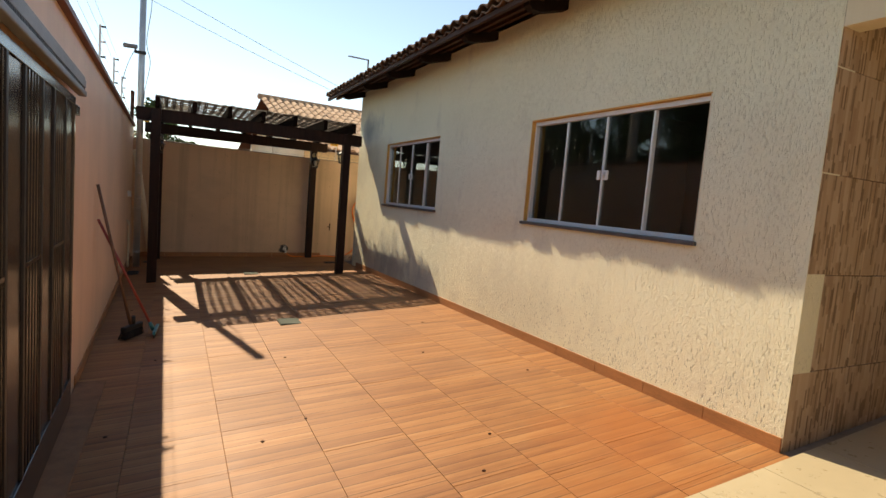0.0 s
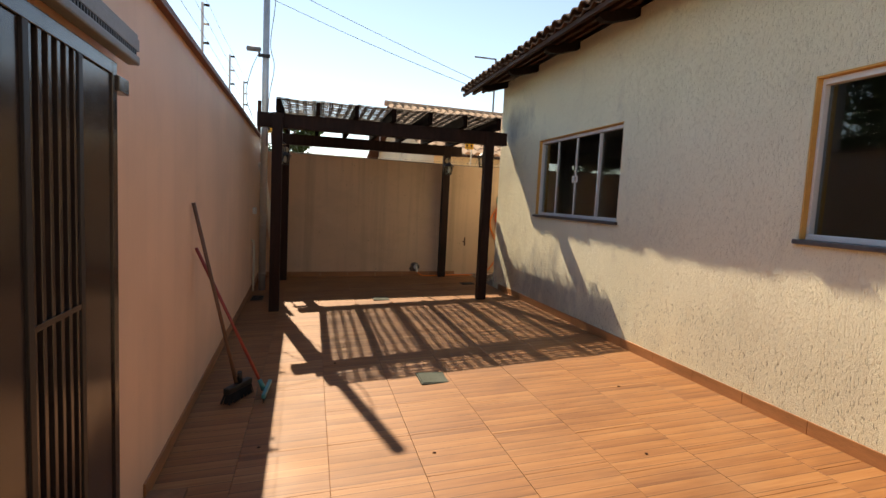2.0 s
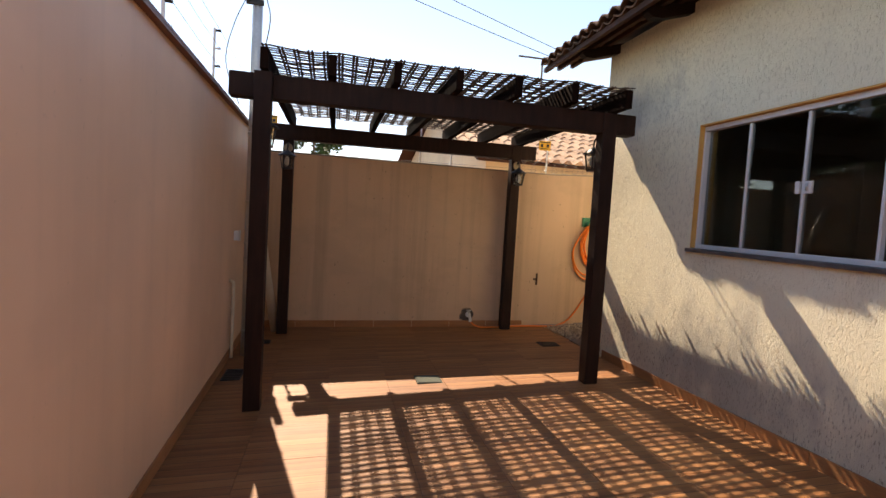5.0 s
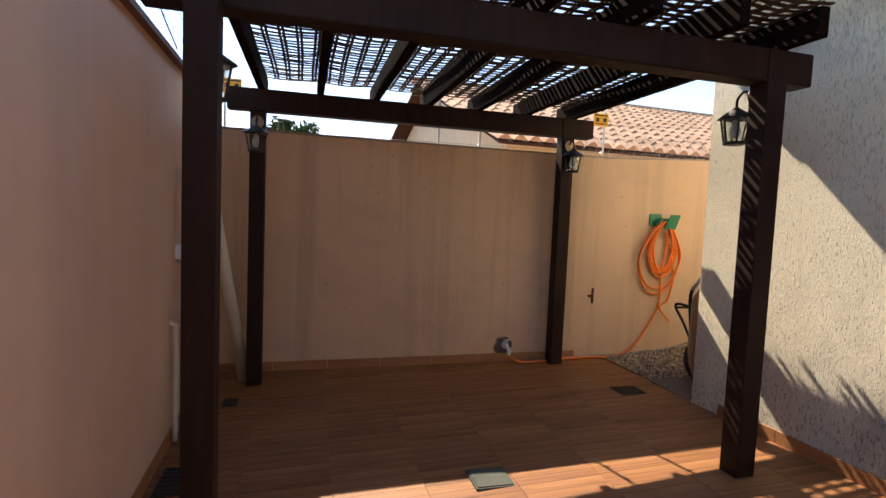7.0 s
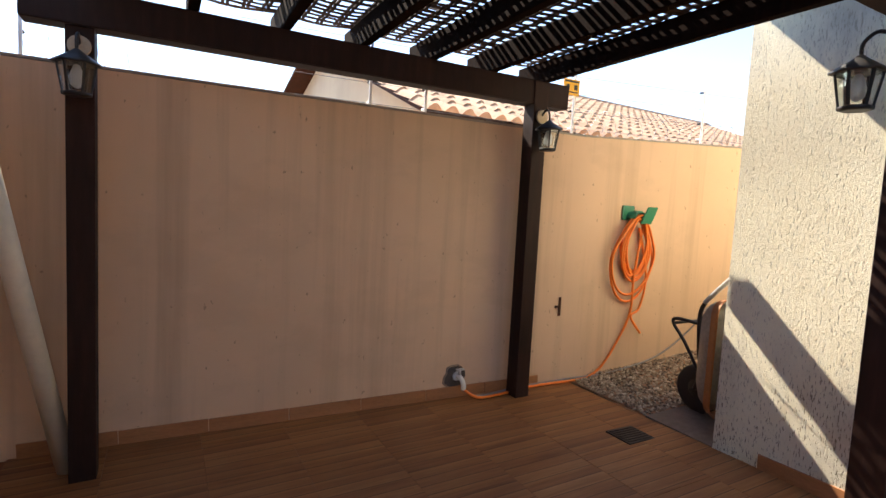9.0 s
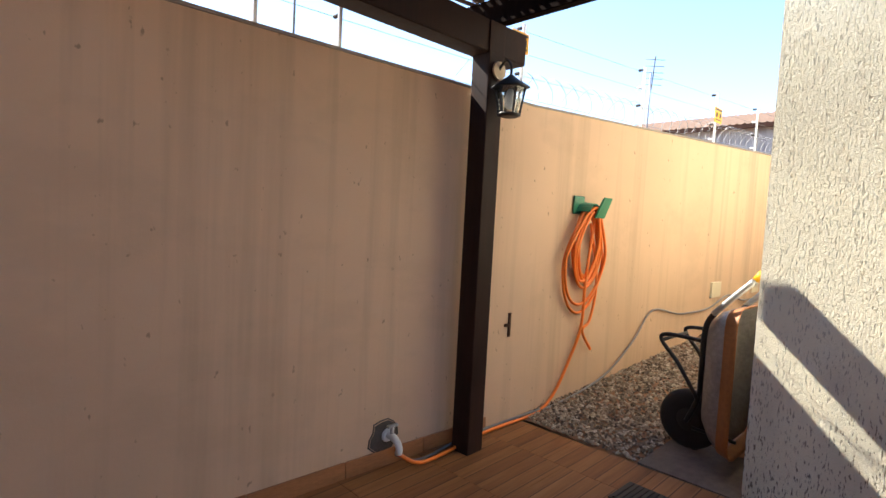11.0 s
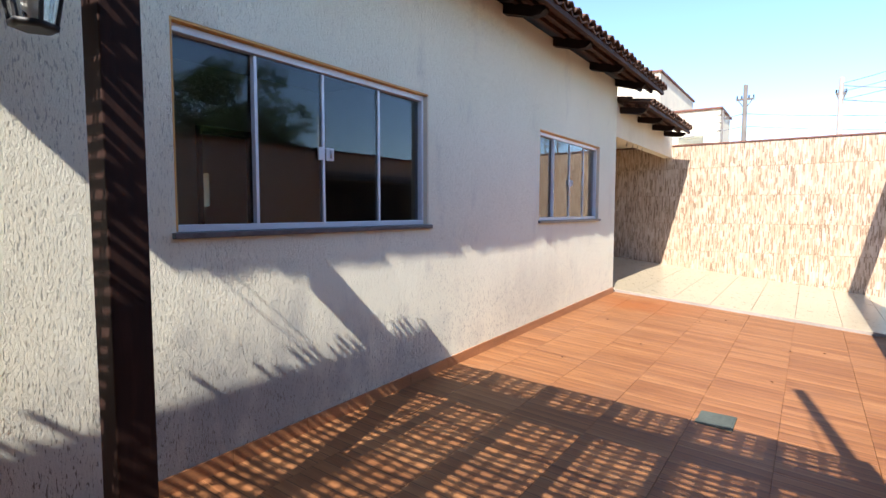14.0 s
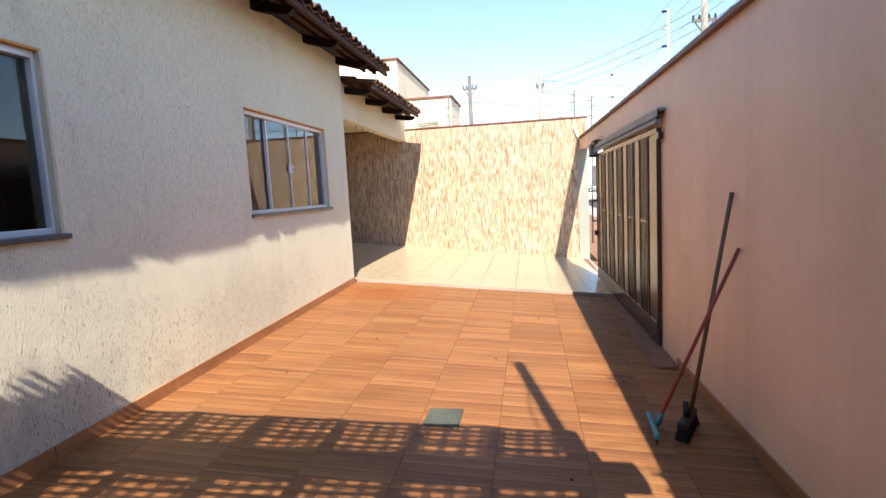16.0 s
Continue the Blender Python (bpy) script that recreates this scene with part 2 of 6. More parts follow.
def wood_tile():
    """Terracotta ceramic floor tile, printed as narrow planks across it."""
    n = Nodes("wood_look_tile", 0.6, 0, 0.32)
    o = n.coords("object")
    x, y, z = n.split(o)
    rnd = n.random()
    row = n.math("FLOOR", n.math("MULTIPLY", n.math("ADD", y, 2.0), 1 / 0.0845))
    v = n.white(n.join(row, rnd, 0.0))
    shift = n.math("MULTIPLY", rnd, 37.0)
    gx = n.math("ADD", n.math("MULTIPLY", x, 2.2), shift)
    grain = n.noise(n.join(gx, n.math("MULTIPLY", y, 34.0), n.math("MULTIPLY", v, 9.0)), 1.0, 5, 0.6)
    grain2 = n.noise(n.join(n.math("MULTIPLY", gx, 2.0), n.math("MULTIPLY", y, 120.0), n.math("MULTIPLY", v, 5.0)), 1.0, 4, 0.65)
    across = n.math("FRACT", n.math("MULTIPLY", n.math("ADD", y, 2.0), 1 / 0.0845))
    lean = n.math("MULTIPLY", n.math("SUBTRACT", across, 0.5), 0.16)
    f = n.math("ADD", n.math("ADD", n.math("ADD", n.math("MULTIPLY", v, 0.21), 0.04), lean), n.math("ADD", n.math("MULTIPLY", grain, 0.55), n.math("MULTIPLY", grain2, 0.30)))
    c = n.ramp(f, [(0.24, (0.095, 0.034, 0.013)), (0.42, (0.21, 0.082, 0.030)), (0.64, (0.31, 0.132, 0.047)), (0.92, (0.43, 0.215, 0.088))])
    edge = n.math("ABSOLUTE", n.math("SUBTRACT", n.math("FRACT", n.math("MULTIPLY", n.math("ADD", y, 2.0), 1 / 0.0845)), 0.5))
    line = n.ramp(edge, [(0.445, (0, 0, 0)), (0.488, (0.92, 0.92, 0.92))])
    c = n.mix(line, c, (0.09, 0.036, 0.014))
    worn = n.ramp(across, [(0.06, (0, 0, 0)), (0.085, (0.5, 0.5, 0.5)), (0.14, (0, 0, 0))])
    c = n.mix(n.math("MULTIPLY", worn, v), c, (0.50, 0.28, 0.13))
    dust = n.noise(n.coords(), 1.3, 5, 0.6)
    c = n.mix(n.ramp(dust, [(0.5, (0, 0, 0)), (0.8, (0.28, 0.28, 0.28))]), c, (0.34, 0.20, 0.11))
    v2 = n.t.nodes.new("ShaderNodeVectorMath")
    v2.operation = "DISTANCE"
    n.t.links.new(n.coords(), v2.inputs[0])
    v2.inputs[1].default_value = (2.75, 1.75, 0.15)
    rust = n.math("ADD", n.math("MULTIPLY", v2.outputs["Value"], 1.2), n.math("MULTIPLY", n.math("SUBTRACT", dust, 0.5), 2.6))
    c = n.mix(n.ramp(rust, [(0.1, (0.55, 0.55, 0.55)), (0.85, (0, 0, 0))]), c, (0.30, 0.085, 0.018))
    wet = n.noise(n.scaled(n.coords(), (0.7, 1.6, 1.0)), 1.7, 6, 0.68)
    c = n.mix(n.ramp(wet, [(0.50, (0, 0, 0)), (0.66, (0.30, 0.30, 0.30)), (0.8, (0.42, 0.42, 0.42))]), c, (0.13, 0.050, 0.022))
    tone = n.mix(n.math("MULTIPLY", n.random(), 0.06), c, (0.22, 0.09, 0.033))
    n.colour(tone)
    n.rough(n.math("ADD", n.math("MULTIPLY", dust, 0.35), 0.40))
    n.bump(n.math("SUBTRACT", grain, line), 0.12, 0.003)
    return n.m


def strip_tile():
    """Glazed wall tile with a relief of narrow upright cream, honey and brown sticks."""
    n = Nodes("stick_relief_tile", 0.55, 0, 0.35)
    x, y, z = n.split(n.coords("object"))
    rnd = n.random()
    layers = []
    for width, per, seed in ((0.026, 5.0, 1.0), (0.0145, 8.0, 5.0)):
        col = n.math("FLOOR", n.math("MULTIPLY", n.math("ADD", x, 3.0), 1 / width))
        cr = n.white(n.join(col, rnd, seed))
        seg = n.math("FLOOR", n.math("ADD", n.math("MULTIPLY", z, per), n.math("MULTIPLY", cr, 9.0)))
        layers.append(n.white(n.join(col, seg, n.math("ADD", rnd, seed))))
    broad, thin = layers
    c = n.ramp(broad, [(0.0, (0.38, 0.25, 0.165)), (0.25, (0.45, 0.32, 0.215)), (0.6, (0.52, 0.38, 0.27)), (1.0, (0.56, 0.43, 0.315))])
    c = n.mix(n.ramp(thin, [(0.72, (0, 0, 0)), (0.77, (0.6, 0.6, 0.6)), (1.0, (1.0, 1.0, 1.0))]), c, (0.17, 0.105, 0.06))
    stain = n.noise(n.coords(), 1.4, 4)
    fine = n.noise(n.scaled(n.coords(), (90, 90, 14)), 1.0, 4, 0.6)
    c = n.mix(n.ramp(stain, [(0.45, (0, 0, 0)), (0.8, (0.35, 0.35, 0.35))]), c, (0.42, 0.28, 0.15))
    c = n.mix(n.math("MULTIPLY", fine, 0.22), c, (0.38, 0.27, 0.15))
    n.colour(c)
    n.bump(n.math("ADD", broad, n.math("MULTIPLY", thin, 0.5)), 0.6, 0.006)
    return n.m


def dark_wood(name="dark_stained_wood", base=(0.030, 0.014, 0.010), spec=0.16, gloss=0.5):
    n = Nodes(name, 0.6, 0, spec)
    p = n.coords()
    g = n.noise(n.scaled(p, (26, 26, 3)), 1.0, 5, 0.6)
    g2 = n.noise(p, 3, 3)
    f = n.math("ADD", n.math("MULTIPLY", g, 0.6), n.math("MULTIPLY", g2, 0.4))
    n.colour(n.ramp(f, [(0.3, tuple(c * 0.55 for c in base)), (0.55, base), (0.8, tuple(c * 1.9 for c in base))]))
    n.rough(n.math("ADD", n.math("MULTIPLY", g, 0.3), gloss))
    n.bump(g, 0.3, 0.004)
    return n.m


def clay_tile(name, stops):
    n = Nodes(name, 0.85, 0, 0.2)
    p = n.coords()
    iso = n.t.nodes.new("ShaderNodeNewGeometry").outputs["Random Per Island"]
    v = n.math("ADD", n.math("MULTIPLY", n.math("ADD", n.random(), iso), 0.22), n.math("MULTIPLY", n.noise(p, 9, 5, 0.7), 0.7))
    n.colour(n.ramp(v, stops))
    n.bump(n.noise(p, 50, 4), 0.25, 0.006)
    return n.m


def gravel_mat():
    n = Nodes("gravel_stone", 0.9, 0, 0.2)
    iso = n.t.nodes.new("ShaderNodeNewGeometry").outputs["Random Per Island"]
    f = n.math("ADD", n.math("MULTIPLY", iso, 0.75), n.math("MULTIPLY", n.noise(n.coords(), 60, 3), 0.3))
    n.colour(n.ramp(f, [(0.1, (0.06, 0.045, 0.034)), (0.4, (0.22, 0.16, 0.115)), (0.75, (0.40, 0.31, 0.23)), (1.0, (0.60, 0.52, 0.42))]))
    return n.m


def leaf_mat(name, lo, hi):
    n = Nodes(name, 0.6, 0, 0.3)
    iso = n.t.nodes.new("ShaderNodeNewGeometry").outputs["Random Per Island"]
    n.colour(n.ramp(iso, [(0.0, lo), (1.0, hi)]))
    return n.m


def glass_mat(name, tint, ior=1.5):
    n = Nodes(name, 0.0, 0, 0.5)
    n.b.inputs["Transmission Weight"].default_value = 1.0
    n.b.inputs["IOR"].default_value = ior
    n.b.inputs["Roughness"].default_value = 0.0
    n.colour(tint)
    return n.m


M_HOUSE = plaster_grooved()
M_BEAM = wall_paint("cream_beam_paint", (0.74, 0.64, 0.46), (0.55, 0.42, 0.26), 0.25)
M_SALMON = wall_paint("salmon_wall_paint", (0.80, 0.56, 0.395), (0.62, 0.43, 0.31), 0.30, 0.55)
M_OCHRE = wall_paint("ochre_wall_paint", (0.66, 0.45, 0.30), (0.37, 0.26, 0.175), 0.62, 0.8, 1.0)
M_REVEAL = simple("ochre_reveal_paint", (0.66, 0.36, 0.10), 0.7, vary=0.15)
M_COPING = simple("red_brown_coping", (0.16, 0.06, 0.035), 0.6, vary=0.35, scale=12)
M_TILE = wood_tile()
M_SKIRT = simple("terracotta_skirting", (0.36, 0.155, 0.062), 0.5, vary=0.35, scale=7, stretch=(1, 1, 6))
M_PORCH = simple("cream_porcelain", (0.42, 0.35, 0.235), 0.3, vary=0.08, scale=3)
M_GROUT = simple("brown_grout", (0.25, 0.112, 0.048), 0.9, vary=0.3)
M_STICK = strip_tile()
M_WOOD = dark_wood()
M_RAFTER = dark_wood("dark_rafter_timber", (0.014, 0.007, 0.005), 0.03, 0.7)
M_EAVE = dark_wood("dark_eave_timber", (0.016, 0.008, 0.006))
M_BOARD = dark_wood("reddish_eave_board", (0.060, 0.025, 0.014))
M_MAT = simple("weathered_bamboo", (0.055, 0.034, 0.023), 0.75, vary=0.5, scale=20)
M_CORD = simple("binding_cord", (0.06, 0.045, 0.035), 0.9, vary=0.3)
M_GATE = simple("brown_gloss_steel", (0.030, 0.023, 0.021), 0.2, vary=0.25, scale=4, bump=0.02, spec=0.6)
M_STEEL = simple("galvanised_steel", (0.50, 0.50, 0.49), 0.36, 0.6, vary=0.2, scale=14)
M_RAIL = simple("dull_zinc_rail", (0.22, 0.22, 0.22), 0.55, 0.3, vary=0.3, scale=16)
M_ALU = simple("pale_aluminium", (0.70, 0.71, 0.71), 0.35, 0.15, vary=0.08, scale=6)
M_GRANITE = simple("grey_granite_sill", (0.09, 0.085, 0.085), 0.35, vary=0.6, scale=60)
M_GLASS = glass_mat("tinted_window_glass", (0.52, 0.55, 0.53))
M_LGLASS = glass_mat("lantern_glass", (0.85, 0.87, 0.85))
M_BLACK = simple("black_painted_iron", (0.022, 0.020, 0.019), 0.5, 0.2, vary=0.4, scale=25)
M_PLATE = simple("worn_brass_plate", (0.40, 0.30, 0.20), 0.5, 0.3, vary=0.3, scale=30)
M_BULB = simple("frosted_white_glass", (0.75, 0.74, 0.70), 0.3, vary=0.05)
M_ROOF = clay_tile("old_clay_tile", [(0.2, (0.035, 0.025, 0.020)), (0.5, (0.085, 0.052, 0.036)), (0.8, (0.17, 0.095, 0.06))])
M_ROOF2 = clay_tile("pale_clay_tile", [(0.2, (0.16, 0.09, 0.06)), (0.5, (0.36, 0.23, 0.15)), (0.85, (0.55, 0.38, 0.26))])
M_GRAVEL = gravel_mat()
M_SOIL = simple("dusty_red_soil", (0.26, 0.13, 0.07), 0.95, vary=0.4, scale=3, bump=0.4)
M_CONC = simple("grey_concrete", (0.30, 0.26, 0.22), 0.9, vary=0.3, scale=5, bump=0.2)
# darker than M_CONC: brown stain, plus the pad's shade put into the colour
M_PAD = simple("stained_shaded_concrete", (0.15, 0.12, 0.095), 0.85, vary=0.5, scale=6, bump=0.2)
M_ASPHALT = simple("asphalt", (0.055, 0.055, 0.056), 0.9, vary=0.25, scale=12, bump=0.2)
M_PAVE = simple("pale_pavement", (0.48, 0.42, 0.35), 0.9, vary=0.2, scale=5)
M_DRAIN = simple("grey_metal_cover", (0.085, 0.095, 0.08), 0.85, 0.0, vary=0.35, scale=12, spec=0.1)
M_HOSE = simple("orange_hose", (0.85, 0.20, 0.025), 0.4, vary=0.12, scale=20, bump=0.02)
M_HOSEG = simple("grey_hose", (0.24, 0.22, 0.22), 0.5, vary=0.2, scale=20)
M_HOSEB = simple("blue_hose", (0.05, 0.12, 0.30), 0.45, vary=0.2, scale=20)
M_GREEN = simple("green_plastic", (0.02, 0.19, 0.10), 0.4, vary=0.2, scale=15)
M_PVC = simple("ivory_pvc", (0.66, 0.60, 0.48), 0.4, vary=0.12, scale=6)
M_RUBBER = simple("black_rubber", (0.02, 0.018, 0.016), 0.8, vary=0.4, scale=20, bump=0.2)
M_RED = simple("red_painted_stick", (0.28, 0.045, 0.035), 0.45, vary=0.25, scale=20)
M_STICKW = simple("brown_wood_stick", (0.14, 0.075, 0.045), 0.6, vary=0.3, scale=20)
M_BRISTLE = simple("black_bristle", (0.018, 0.017, 0.018), 0.85, vary=0.4, scale=40)
M_TEAL = simple("teal_plastic", (0.04, 0.24, 0.27), 0.4, vary=0.15, scale=20)
M_TRAY = simple("scuffed_grey_steel", (0.30, 0.29, 0.28), 0.45, 0.5, vary=0.45, scale=10)
M_RIM = simple("rusty_orange_steel", (0.34, 0.13, 0.042), 0.6, vary=0.4, scale=10)
M_YELLOW = simple("yellow_plastic", (0.88, 0.42, 0.02), 0.5, vary=0.08)
M_ORANGEBOX = simple("orange_plastic", (0.75, 0.22, 0.03), 0.5, vary=0.1)
M_CREAM = wall_paint("cream_far_paint", (0.76, 0.69, 0.50), (0.6, 0.5, 0.35), 0.25)
M_WHITEW = wall_paint("whitewashed_wall", (0.62, 0.56, 0.48), (0.36, 0.32, 0.28), 0.5)
M_GREYW = wall_paint("raw_grey_render", (0.42, 0.40, 0.38), (0.22, 0.21, 0.2), 0.6)
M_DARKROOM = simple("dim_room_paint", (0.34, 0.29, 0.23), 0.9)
M_LEAF = leaf_mat("tree_leaf", (0.020, 0.050, 0.012), (0.070, 0.12, 0.030))
M_PALM = leaf_mat("palm_leaf", (0.10, 0.13, 0.03), (0.36, 0.26, 0.06))
M_BARK = simple("bark", (0.12, 0.085, 0.06), 0.9, vary=0.4, scale=14, bump=0.4)
M_WIRE = simple("wire", (0.17, 0.17, 0.18), 0.5, 0.5, vary=0.1)
M_WIREG = simple("bright_wire", (0.30, 0.30, 0.31), 0.5, 0.6, vary=0.1)
M_WHITE = simple("white_plastic", (0.72, 0.72, 0.70), 0.4, vary=0.06)
M_TIMBER = simple("grey_timber_pole", (0.14, 0.12, 0.10), 0.9, vary=0.3)
M_JAMB = simple("grey_green_post_paint", (0.27, 0.29, 0.25), 0.5, vary=0.1)
M_HOLE = simple("broken_mortar", (0.10, 0.085, 0.07), 0.95, vary=0.5, scale=30, bump=0.5)

# ---------------------------------------------------------------- plan
def fz(x, y):
    """Height of the sloping yard floor."""
    return -0.0725 + 0.0893 * x + 0.0025 * y - 0.00514 * x * y


def lx(y):
    """Face of the street wall."""
    return -0.34 - 0.0175 * y


def by(x):
    """Face of the back wall."""
    return 11.37 - 0.075 * x


HX, HS, HN, HE = 3.395, 1.30, 9.72, 9.6      # house: west face, south, north and east ends
TY = -2.65                                   # face of the tiled wall
W1, W2, WZ = (6.135, 8.165), (2.045, 4.06), (1.345, 2.385)
JOINT = 1.2                                  # where the yard tiles meet the porch tiles


def wall(bm, p, q, z0, z1, thick):
    """Upright slab with its face on the line p-q; thick goes to the left of it."""
    p, q = Vector((*p, 0)), Vector((*q, 0))
    n = Vector((-(q - p).y, (q - p).x, 0)).normalized() * thick
    ring = [p, q, q + n, p + n]
    up = lambda z: [v + Vector((0, 0, z)) for v in ring]
    return hull8(bm, up(z0), up(z1))


# ground sheet
bm = bm_new()
bmesh.ops.create_grid(bm, x_segments=40, y_segments=40, size=900, matrix=Matrix.Translation((0, 0, -0.32)))
solo("ground", bm, M_SOIL, "dusty red soil ground around the houses", "ground", "structure")

# street side: verge, pavement, road
bm = box(bm_new(), (-2.4, -60, -0.4), (-0.62, 60, -0.13))
solo("verge", bm, M_SOIL, "bare red soil verge outside the gate", "ground", "structure")
bm = box(bm_new(), (-3.6, -60, -0.4), (-2.4, 60, -0.11), 0.02)
solo("pavement", bm, M_PAVE, "pale concrete pavement along the street", "pavement", "structure")
bm = box(bm_new(), (-12, -150, -0.6), (-3.6, 150, -0.24))
solo("road", bm, M_ASPHALT, "grey asphalt street beyond the gate", "road", "structure")

# yard floor bed
bm = bm_new()
grid = [[bm.verts.new((x, y, fz(x, y) - 0.009)) for x in (-0.9, 0.5, 2.0, HX + 0.02)] for y in (TY - 0.1, 0, 2, 4, 6, 8, 10, 11.5)]
grid2 = [[bm.verts.new((v.co.x, v.co.y, -0.45)) for v in row] for row in grid]
for g in (grid, grid2):
    for a, b in zip(g, g[1:]):
        for k in range(3):
            bm.faces.new((a[k], a[k + 1], b[k + 1], b[k]))
floor = solo("floor", bm, M_GROUT, "wood-look terracotta tiled yard floor with dark joints", "floor", "structure")

edge = lambda y, z: [(-0.4, y, fz(-0.4, y) + z), (HX - 0.002, y, fz(HX, y) + z)]
a, b, c, d = edge(JOINT - 0.30, -0.02), edge(JOINT + 0.002, -0.02), edge(JOINT + 0.002, 0.040), edge(JOINT - 0.30, 0.030)
solo("porch_step", hull8(bm_new(), [a[0], a[1], b[1], b[0]], [d[0], d[1], c[1], c[0]]), M_CONC, "rough concrete edge of the raised porch floor", "step", "structure")

low = lambda z: [(HX + 0.02, TY - 0.1, z or fz(HX + 0.02, TY - 0.1) - 0.009), (7.1, TY - 0.1, z or fz(7.1, TY - 0.1) - 0.009), (7.1, HS + 0.1, z or fz(7.1, HS + 0.1) - 0.009), (HX + 0.02, HS + 0.1, z or fz(HX + 0.02, HS + 0.1) - 0.009)]
solo("floor_porch", hull8(bm_new(), low(-0.4), low(0)), M_CONC, "bed under the cream porch tiles", "floor", "structure")

# back wall and its coping; past the yard its top climbs with the passage
def climbing(bm, x0, x1, zlow, ztop, front, back):
    ring = lambda z0, z1: [(x0, by(x0) + front, z0), (x1, by(x1) + front, z1), (x1, by(x1) + back, z1), (x0, by(x0) + back, z0)]
    return hull8(bm, ring(zlow[0], zlow[1]), ring(ztop[0], ztop[1]))


bm = climbing(bm_new(), -0.9, 3.4, (-0.4, -0.4), (2.22, 2.165), 0.0, 0.15)
climbing(bm, 3.4, 9.8, (-0.4, -0.4), (2.165, 2.41), 0.0, 0.15)
wall_back = solo("wall_back", bm, M_OCHRE, "ochre painted boundary wall with rain streaks", "wall", "structure")
bm = climbing(bm_new(), -0.5, 3.4, (2.22, 2.165), (2.235, 2.18), -0.004, 0.155)
climbing(bm, 3.4, 9.75, (2.165, 2.41), (2.18, 2.425), -0.004, 0.155)
solo("coping_back", bm, M_CONC, "thin mortar coping on the back wall", "coping", "structure")

# street wall with the gate opening, and its coping
bm = bm_new()
wall(bm, (lx(11.6), 11.6), (lx(0.35), 0.35), -0.4, 2.42, -0.16)
wall(bm, (lx(0.35), 0.35), (lx(TY), TY), 2.22, 2.42, -0.16)
wall_west = solo("wall_street", bm, M_SALMON, "salmon painted street wall, smooth and a little glossy", "wall", "structure")
bm = wall(bm_new(), (lx(11.3) + 0.045, 11.3), (lx(TY) + 0.045, TY - 0.15), 2.42, 2.455, -0.24)
solo("coping_street", bm, M_COPING, "red-brown painted coping on the street wall", "coping", "structure")

# tiled wall carcass
bm = wall(bm_new(), (-0.42, TY - 0.012), (7.2, TY - 0.012), -0.4, 2.86, -0.15)
wall_tiled = solo("wall_tiled", bm, M_GROUT, "wall faced with cream stick-relief tiles", "wall", "structure")
bm = wall(bm_new(), (-0.46, TY + 0.02), (7.2, TY + 0.02), 2.862, 2.89, -0.22)
solo("coping_tiled", bm, M_COPING, "thin brown coping on the tiled wall", "coping", "structure")
bm = box(bm_new(), (-0.45, TY - 0.1, -0.3), (-0.24, TY + 0.02, 2.22), 0.006)
solo("gate_jamb", bm, M_JAMB, "grey-green painted steel gate post", "gate post", "structure")

# house: west wall with its two window openings
bm = bm_new()
ys = [HS, W2[0], W2[1], W1[0], W1[1], HN]
for i, (a, b) in enumerate(zip(ys, ys[1:])):
    if i in (1, 3):
        box(bm, (HX, a, -0.3), (HX + 0.18, b, WZ[0]))
        box(bm, (HX, a, WZ[1]), (HX + 0.18, b, 3.44))
    else:
        box(bm, (HX, a, -0.3), (HX + 0.18, b, 3.44))
bmesh.ops.remove_doubles(bm, verts=bm.verts, dist=0.0005)
solo("wall_house_west", bm, M_HOUSE, "cream house wall of grooved render, stained low down", "wall", "structure")
bm = box(bm_new(), (HX + 0.18, HN - 0.18, -0.3), (HE, HN, 3.44))
solo("wall_house_north", bm, M_HOUSE, "cream grooved house wall along the side passage", "wall", "structure")
bm = box(bm_new(), (HX + 0.18, HS + 0.012, -0.3), (HE, HS + 0.18, 3.44))
wall_south = solo("wall_house_south", bm, M_GROUT, "house front wall under the porch, faced with stick-relief tiles", "wall", "structure")
bm = bm_new()
box(bm, (HE - 0.18, HS, -0.3), (HE, 4.34, 3.44))
box(bm, (HE - 0.18, 4.50, -0.3), (HE, HN, 3.44))
box(bm, (HE - 0.18, 4.34, -0.3), (HE, 4.50, 1.55))
box(bm, (HE - 0.18, 4.34, 2.12), (HE, 4.50, 3.44))
solo("wall_house_east", bm, M_HOUSE, "far house wall", "wall", "structure")
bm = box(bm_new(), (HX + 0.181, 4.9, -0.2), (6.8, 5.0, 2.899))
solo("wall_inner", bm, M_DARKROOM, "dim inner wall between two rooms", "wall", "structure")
bm = bm_new()
box(bm, (5.85, 5.0, 0.25), (5.95, 5.97, 2.899))
box(bm, (5.85, 6.60, 0.25), (5.95, HN - 0.181, 2.899))
box(bm, (5.85, 5.97, 2.27), (5.95, 6.60, 2.899))
solo("wall_room_back", bm, M_BEAM, "cream room wall with a doorway, seen dimly through the glass", "wall", "structure")
bm = bm_new()
box(bm, (5.835, 5.94, 0.25), (5.965, 6.0, 2.31), 0.004)
box(bm, (5.835, 6.57, 0.25), (5.965, 6.63, 2.31), 0.004)
box(bm, (5.835, 6.0, 2.25), (5.965, 6.57, 2.31), 0.004)
solo("door_frame", bm, M_BOARD, "dark timber door frame of an inner doorway", "door frame", "structure")
bm = box(bm_new(), (HX + 0.181, HS + 0.181, -0.2), (HE - 0.181, HN - 0.181, 0.25))
solo("floor_rooms", bm, M_CONC, "dim room floor", "floor", "structure")
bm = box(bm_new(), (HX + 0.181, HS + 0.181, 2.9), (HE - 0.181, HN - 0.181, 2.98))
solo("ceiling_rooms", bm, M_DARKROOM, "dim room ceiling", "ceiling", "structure")
